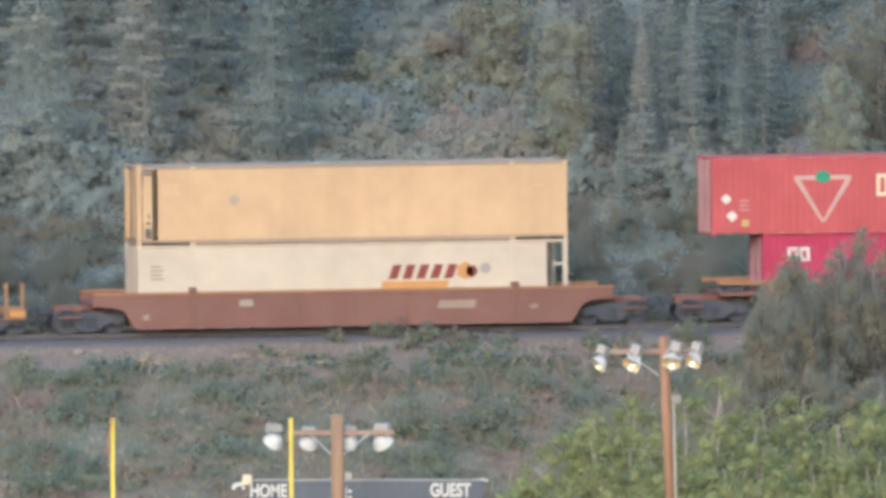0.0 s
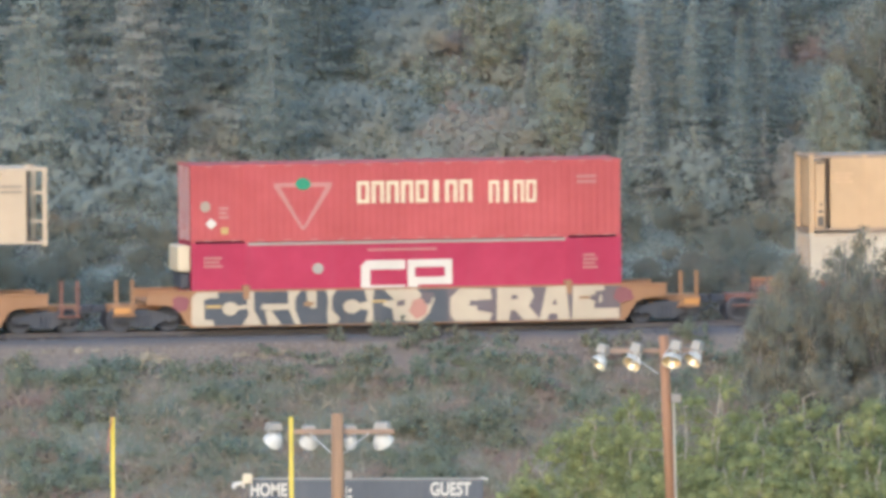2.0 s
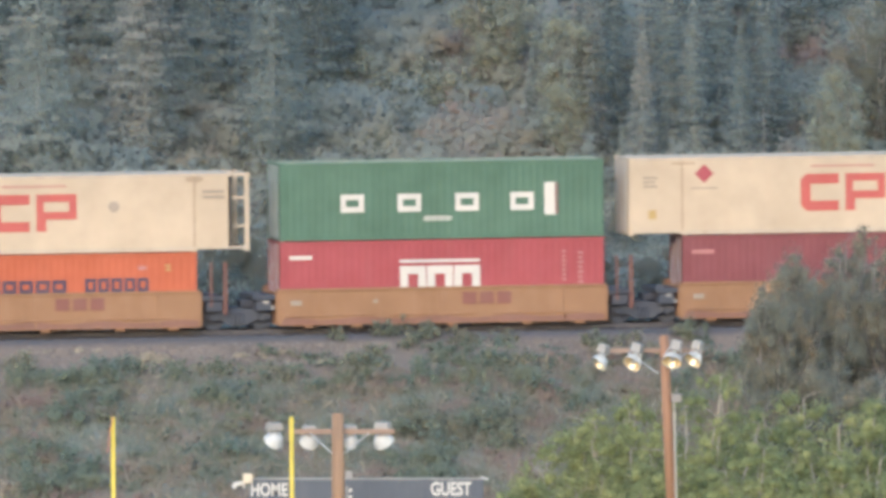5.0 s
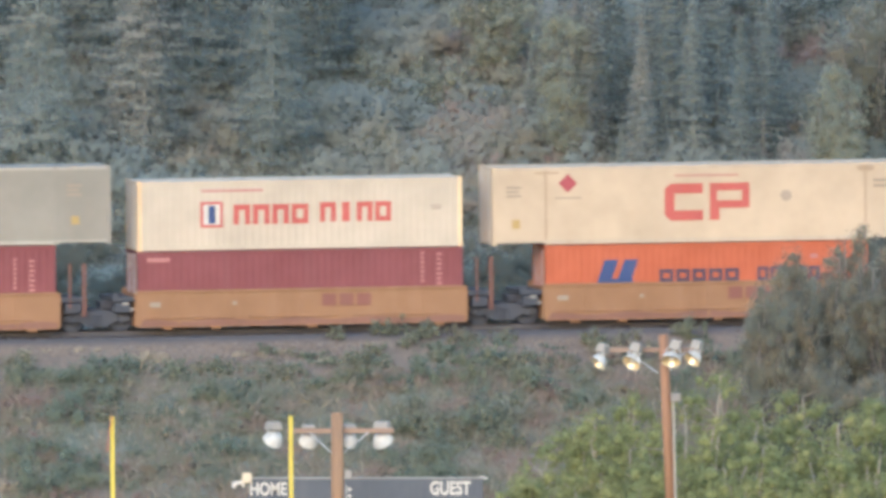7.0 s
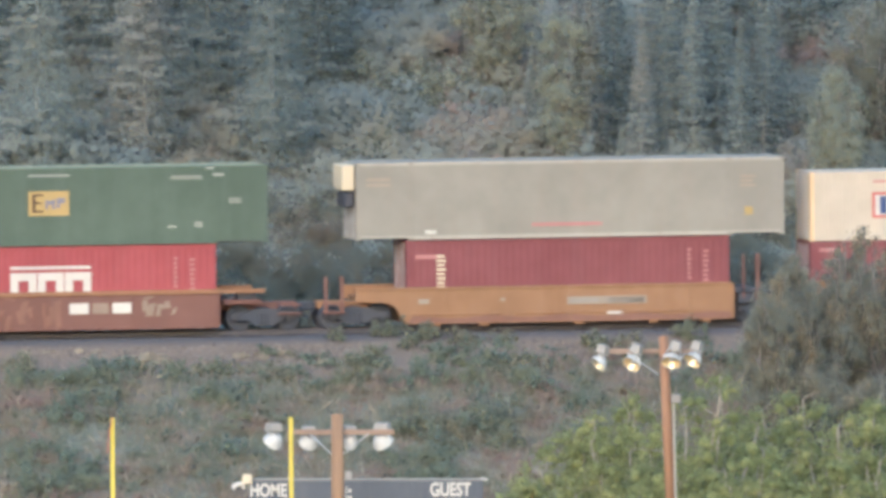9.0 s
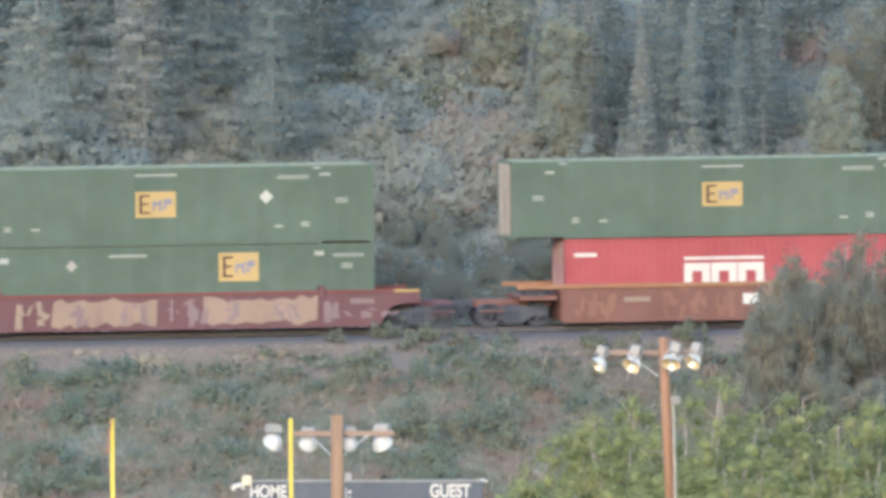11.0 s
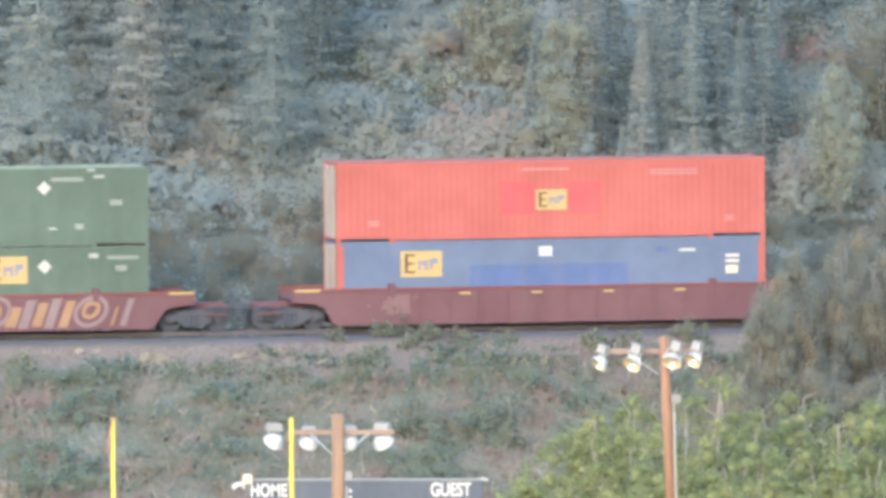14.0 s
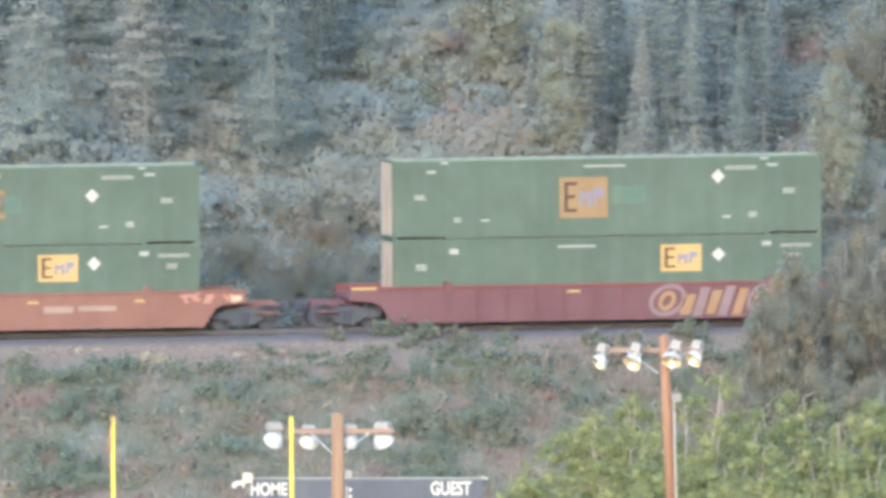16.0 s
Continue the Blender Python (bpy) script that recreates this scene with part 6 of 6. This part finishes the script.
for kind, m, x0, x1, z0, z1 in (("disc", SPRAY_CREAM, -6.95, -6.37, 0.58, 1.09), ("disc", SPRAY_CREAM, -2.42, -1.78, 0.58, 1.10), ("blob", SPRAY_PINK, 0.03, 0.77, 0.32, 1.12), ("bar", LOGO_YELLOW, -7.57, -7.0, 0.86, 0.97), ("bar", LOGO_YELLOW, -1.35, -0.8, 0.98, 1.06),
                                ("blob", SPRAY_ORANGE, -3.95, -3.5, 0.86, 1.06), ("bar", SPRAY_ORANGE, 6.45, 6.85, 0.98, 1.08), ("blob", SPRAY_MAGENTA, 7.7, 8.5, 0.78, 1.40), ("blob", SPRAY_MAGENTA, -8.85, -8.15, 0.70, 1.38)):
    mark(b_car, kind, m, x0, x1, z0, z1, -1.521, 0.003)
for x in (-11.0, 10.4):
    mark(b_car, "bar", LOGO_ORANGE, x, x + 0.6, 0.70, 0.92, -1.452)
load(container("shipping_container", "crimson smooth-sided container with white emblem and end heater", L53, HC, CRIMSON, 0.0, posts=True, heater=1,
               marks=[("bar", LAMP_GREY, 2.1, 14.05, 2.79, 2.885), ("rows", PINK_MARK, 0.45, 1.15, 2.0, 2.45), ("disc", LAMP_GREY, 4.52, 4.95, 1.7, 2.1), ("bracket", WHITE, 6.35, 8.0, 0.9, 2.17), ("ring", WHITE, 8.1, 9.77, 1.25, 2.17), ("bar", WHITE, 8.1, 8.5, 0.9, 1.25),
                      ("bar", PINK_MARK, 6.6, 9.2, 2.52, 2.6), ("rows", PINK_MARK, 14.7, 15.25, 1.75, 2.35)]), -26.88, 0.0)
tyre_box(-26.9, False)

# C to G, five jointed units with yellow wells
EMBLEM = [("bar", FADED_OXIDE, x, x + 0.52, 0.86, 1.30) for x in (0.75, 1.4, 2.05)]
DARKS = [("bar", GREY_MARK, -5.7, -5.3, 0.9, 1.08), ("bar", GREY_MARK, -2.6, -2.45, 0.95, 1.08)]
PLATES = [("bar", GREY_MARK, -0.1, 2.9, 0.80, 1.08), ("bar", LAMP_GREY, 0.0, 1.1, 0.85, 1.03), ("bar", LAMP_GREY, 1.4, 2.8, 0.85, 1.03)]
UNIT = "yellow-painted well unit of a jointed rail car"
short_unit(UNIT, -48.4, WELL_YELLOW, WELL_YELLOW, "joint", "end", marks=PLATES + DARKS)
short_unit(UNIT, -63.55, WELL_YELLOW, WELL_YELLOW, "joint", "joint", marks=EMBLEM + DARKS)
short_unit(UNIT, -78.8, WELL_YELLOW, WELL_YELLOW, "joint", "joint", marks=EMBLEM + DARKS)
short_unit(UNIT, -94.1, WELL_YELLOW, WELL_YELLOW, "joint", "joint", marks=EMBLEM + DARKS)
short_unit(UNIT, -109.35, WELL_YELLOW, WELL_YELLOW, "end", "joint", marks=PLATES + DARKS + [("bar", WHITE, 1.4, 2.0, 0.42, 0.52)])
load(brick_box(-48.35, "maroon 40-foot container in a yellow well", MAROON, False, True), -48.35, 0.0)
canada_box(-48.4, HC)
load(brick_box(-63.5, "brick-red 40-foot container with white block emblem"), -63.5, 0.0)
load(container("shipping_container", "sea-green 40-foot container with four cream blocks", L40, HC, SEA_GREEN, 0.27, wide=2.438, top=paint("pale_roof", (0.27, 0.27, 0.155)),
               marks=[("ring", WHITE, u, u + 0.88, 1.04, 1.70) for u in (2.29, 4.43, 6.6, 8.67)] + [("bar", WHITE, 9.95, 10.42, 0.85, 2.05), ("bar", PINK_MARK, 10.36, 10.46, 0.88, 2.02), ("rows", WHITE, 5.4, 6.45, 0.7, 0.9), ("rows", SEA_GREEN, 11.2, 11.4, 1.0, 2.5)]), -63.5, HC)
load(container("shipping_container", "orange 40-foot container with blue slanted emblem", L40, STD, ORANGE, 0.27, wide=2.438,
               marks=[("slant", LOGO_BLUE, 1.9, 2.75, 1.05, 2.0), ("slant", LOGO_BLUE, 2.65, 3.5, 1.05, 2.0), ("bar", LOGO_BLUE, 2.2, 3.3, 1.05, 1.3), ("rows", LOGO_YELLOW, 11.0, 11.2, 1.9, 2.2), ("bar", PINK_MARK, 10.0, 10.3, 1.95, 2.1)]
               + word(LOGO_NAVY, 4.3, 7.4, 1.15, 1.62, 5) + word(LOGO_NAVY, 8.0, 10.45, 1.15, 1.66, 5)), -78.8, 0.0)
canada_box(-78.82, STD)
load(brick_box(-94.1, "maroon 40-foot container under a white one", MAROON, False), -94.1, 0.0)
load(container("shipping_container", "white 40-foot container with red blocks and rust-stained edges", L40, STD, PLATE_WHITE, 0.27, wide=2.438, post_mat=paint("rusty_cream", (0.66, 0.50, 0.30), (0.4, 0.2, 0.08), 0.6),
               marks=[("bar", LOGO_RED, 2.36, 3.2, 0.85, 1.8)] + word(LOGO_RED, 3.6, 6.5, 0.95, 1.68, 4, ("door", "door", "door", "ring"), 0.14) + word(LOGO_RED, 6.84, 9.6, 1.0, 1.72, 4, ("door", "bar", "door", "ring"), 0.14) + [("bar", PINK_MARK, 2.4, 4.7, 2.16, 2.24), ("rows", GREY_MARK, 11.0, 11.4, 1.4, 1.6)]), -94.1, STD)
y_box = MOVERS[-1][0]
for m, a, b, c, d in ((WHITE, 2.47, 3.09, 0.95, 1.7), (LOGO_BLUE, 2.66, 2.92, 1.0, 1.65)):
    mark(y_box, "bar", m, a - L40 / 2, b - L40 / 2, c, d, -1.219 - 0.010 - (0.004 if m is LOGO_BLUE else 0), 0.004 - (0.001 if d == 1.7 else 0) )
load(brick_box(-109.35, "maroon 40-foot container with cream stencil", MAROON, False, True), -109.35, 0.0)
mark(MOVERS[-1][0], "rows", CREAM, -4.95, -4.6, 1.1, 2.4, -1.226)
load(container("shipping_container", "weathered grey container with end heater on a maroon one", L53, HC, GREY_PLATE, 0.0, posts=True, heater=1, rail=paint("light_rail", (0.35, 0.325, 0.275)),
               marks=[("bar", PINK_MARK, 6.6, 9.25, 0.45, 0.58), ("bar", WHITE, 2.6, 3.0, 0.22, 0.36), ("rows", GREY_MARK, 14.5, 15.05, 1.8, 2.3), ("bar", LOGO_YELLOW, 14.65, 14.95, 0.75, 1.05), ("rows", GREY_MARK, 0.4, 1.3, 2.0, 2.4)]), -109.25, HC)

# H, short well with long orange sills
short_unit("rust-brown well car with long orange top sills", -128.7, RUST_BROWN, SILL_ORANGE, "end", "end", flat_sill=7.9,
           marks=[("bar", SPRAY_DULL, -3.9, -2.9, 0.9, 1.08), ("bar", WHITE, 0.6, 1.3, 0.75, 1.14), ("bar", SPRAY_DULL, 1.45, 2.05, 0.75, 1.14), ("bar", WHITE, 2.2, 2.9, 0.75, 1.14), ("scrawl", SPRAY_DULL, 3.3, 4.6, 0.6, 1.25), ("scrawl", LOWER_RUST, -5.8, -4.2, 0.2, 1.3), ("scrawl", LOWER_RUST, -2.6, 0.2, 0.2, 1.3)])
load(brick_box(-128.66, "brick-red 40-foot container with white block emblem"), -128.66, 0.0)
green_box(-128.7, 1, (7.2, 8.72), (1.13, 2.03))

# I, green on green, graffiti
i_car = long_car("maroon well car with faded sprayed panels", -150.0, WELL_MAROON, SILL_RED, WELL_MAROON, True, rib_gap=1.1,
                 marks=[("smear", FADED_SPRAY, -4.0, -0.1, 0.24, 1.40), ("smear", FADED_SPRAY, 1.6, 5.9, 0.24, 1.40), ("scrawl", SPRAY_DULL, -5.6, -4.2, 0.2, 1.3), ("scrawl", SPRAY_LILAC, 0.3, 1.8, 0.25, 1.3), ("scrawl", SPRAY_LILAC, 6.2, 6.9, 0.3, 1.2), ("bar", SPRAY_LILAC, 7.1, 8.0, 1.0, 1.2), ("scrawl", SPRAY_LILAC, 7.0, 9.0, 0.45, 0.75)])
for x0, x1 in ((-3.4, -2.4), (-1.4, -0.6), (2.2, 2.9), (4.2, 5.4)):
    mark(i_car, "scrawl", SPRAY_LILAC, x0, x1, 0.3, 1.2, -1.508, 0.004)
green_box(-150.0, 0, (10.3, 11.8), (1.55, 2.6), grey=(4.8, 2.2))
green_box(-150.0, 1, (7.2, 8.72), (1.05, 2.0), diamond=(12.1, 1.75))

# J, coral on slate blue
long_car("plain maroon well car with yellow safety strips", -173.25, WELL_MAROON, SILL_RED, WELL_MAROON, True, rib_gap=1.1,
         marks=[("bar", LOGO_YELLOW, x, x + 0.4, 1.24, 1.32) for x in (-3.5, -0.8, 1.9, 4.6)] + [("scrawl", SMUDGE, -7.0, -5.2, 0.5, 1.3)])
j_lo = load(container("shipping_container", "slate-blue container with coral corner posts and yellow badge", L53, HC, SLATE_BLUE, 0.0, posts=True, post_mat=CORAL, ends=DOOR_TAN,
                      marks=[("bar", LOGO_YELLOW, 2.4, 3.95, 1.55, 2.5), ("bar", BLUE_PATCH, 5.0, 10.95, 0.6, 1.95), ("bar", WHITE, 7.6, 8.1, 2.25, 2.6), ("rows", WHITE, 14.65, 15.15, 1.9, 2.3), ("bar", CREAM, 14.65, 15.1, 1.5, 1.8),
                             ("bar", WHITE, 12.9, 13.5, 2.35, 2.43), ("bar", BLUE_PATCH, 12.0, 12.5, 2.3, 2.5), ("bar", CORAL, 0.01, 0.26, 0.2, 2.7), ("bar", CORAL, 15.89, 16.14, 0.2, 2.7)]), -173.25, 0.0)
badge_on(j_lo, L53, 2.59, 2.4, 3.95, 1.55, 2.5)
j_up = load(container("shipping_container", "coral-red ribbed container with yellow badge on a blue one", L53, HC, CORAL, 0.27, posts=True, ends=DOOR_TAN,
                      marks=[("bar", RED_PATCH, 6.2, 7.45, 0.9, 2.1), ("bar", RED_PATCH, 8.72, 9.95, 0.9, 2.1), ("bar", LOGO_YELLOW, 7.5, 8.67, 1.05, 1.8), ("rows", PINK_MARK, 11.8, 13.6, 2.3, 2.55), ("bar", PINK_MARK, 7.0, 8.75, 2.52, 2.6), ("rows", PINK_MARK, 14.6, 15.0, 0.55, 0.8), ("rows", PINK_MARK, 1.2, 1.6, 0.55, 0.8)]), -173.25, HC)
badge_on(j_up, L53, 2.59, 7.5, 8.67, 1.05, 1.8)

# K, green on green with round lettering sprayed on the well
long_car("maroon well car with orange and lilac sprayed loops", -196.42, WELL_MAROON, SILL_RED, WELL_MAROON, True, rib_gap=1.1,
         marks=[("loop", SPRAY_LILAC, 1.5, 2.9, 0.24, 1.46), ("slant", SPRAY_ORANGE, 2.6, 3.3, 0.3, 1.05), ("slant", SPRAY_LILAC, 3.1, 3.85, 0.24, 1.3), ("slant", SPRAY_ORANGE, 3.6, 4.3, 0.3, 1.2),
                ("slant", SPRAY_LILAC, 4.05, 4.8, 0.24, 1.35), ("slant", SPRAY_ORANGE, 4.6, 5.3, 0.26, 1.25), ("loop", SPRAY_LILAC, 5.2, 6.5, 0.24, 1.44), ("slant", SPRAY_ORANGE, 6.55, 6.9, 0.3, 1.0), ("slant", SPRAY_LILAC, 6.9, 7.5, 0.3, 1.3), ("bar", LOGO_YELLOW, -1.6, -1.1, 1.2, 1.28)])
k_car = MOVERS[-1][0]
for kind, m, x0, x1, z0, z1 in (("loop", SPRAY_ORANGE, 1.85, 2.5, 0.45, 1.2), ("loop", SPRAY_ORANGE, 5.5, 6.2, 0.55, 1.25)):
    mark(k_car, kind, m, x0, x1, z0, z1, -1.507, 0.004)
green_box(-196.42, 0, (10.06, 11.6), (1.55, 2.55), diamond=(12.25, 2.16))
green_box(-196.42, 1, (6.26, 8.08), (0.7, 2.2), big=LOGO_FADED, diamond=(12.25, 2.15))

# L, the last in view
long_car("rust-orange well car with sprayed end", -219.83, WELL_RUST, WELL_RUST, RUST_BROWN,
         marks=[("bar", SPRAY_DULL, 2.2, 3.3, 0.75, 1.0), ("bar", SPRAY_DULL, 3.5, 4.9, 0.8, 1.0), ("scrawl", SPRAY_PINK, 7.4, 9.4, 1.0, 1.4), ("bar", SPRAY_CREAM, 9.2, 9.6, 1.08, 1.3), ("bar", LOGO_YELLOW, 1.6, 2.0, 1.12, 1.2), ("bar", LOGO_YELLOW, 5.6, 6.0, 1.12, 1.2)])
green_box(-219.83, 0, (10.1, 11.6), (1.55, 2.55), diamond=(12.2, 2.2))
green_box(-219.83, 1, (7.2, 8.9), (1.0, 2.05), big=LOGO_FADED, diamond=(12.15, 1.8))


def motions():
    """The train runs at a steady speed; its wheels roll without slipping."""
    for ob, a, z in MOVERS:
        walk(ob, [(t, on_track(a + SPEED * t, z)) for t in range(17)])
    roll = math.degrees(SPEED / 30 / 0.457)
    spin = [(i / 30, i * roll) for i in range(481)]
    for ws, dx in WHEELS:
        walk(ws, [(t, pose(dx, 0, 0.457, 0, ang, 0)) for t, ang in spin])


motions()
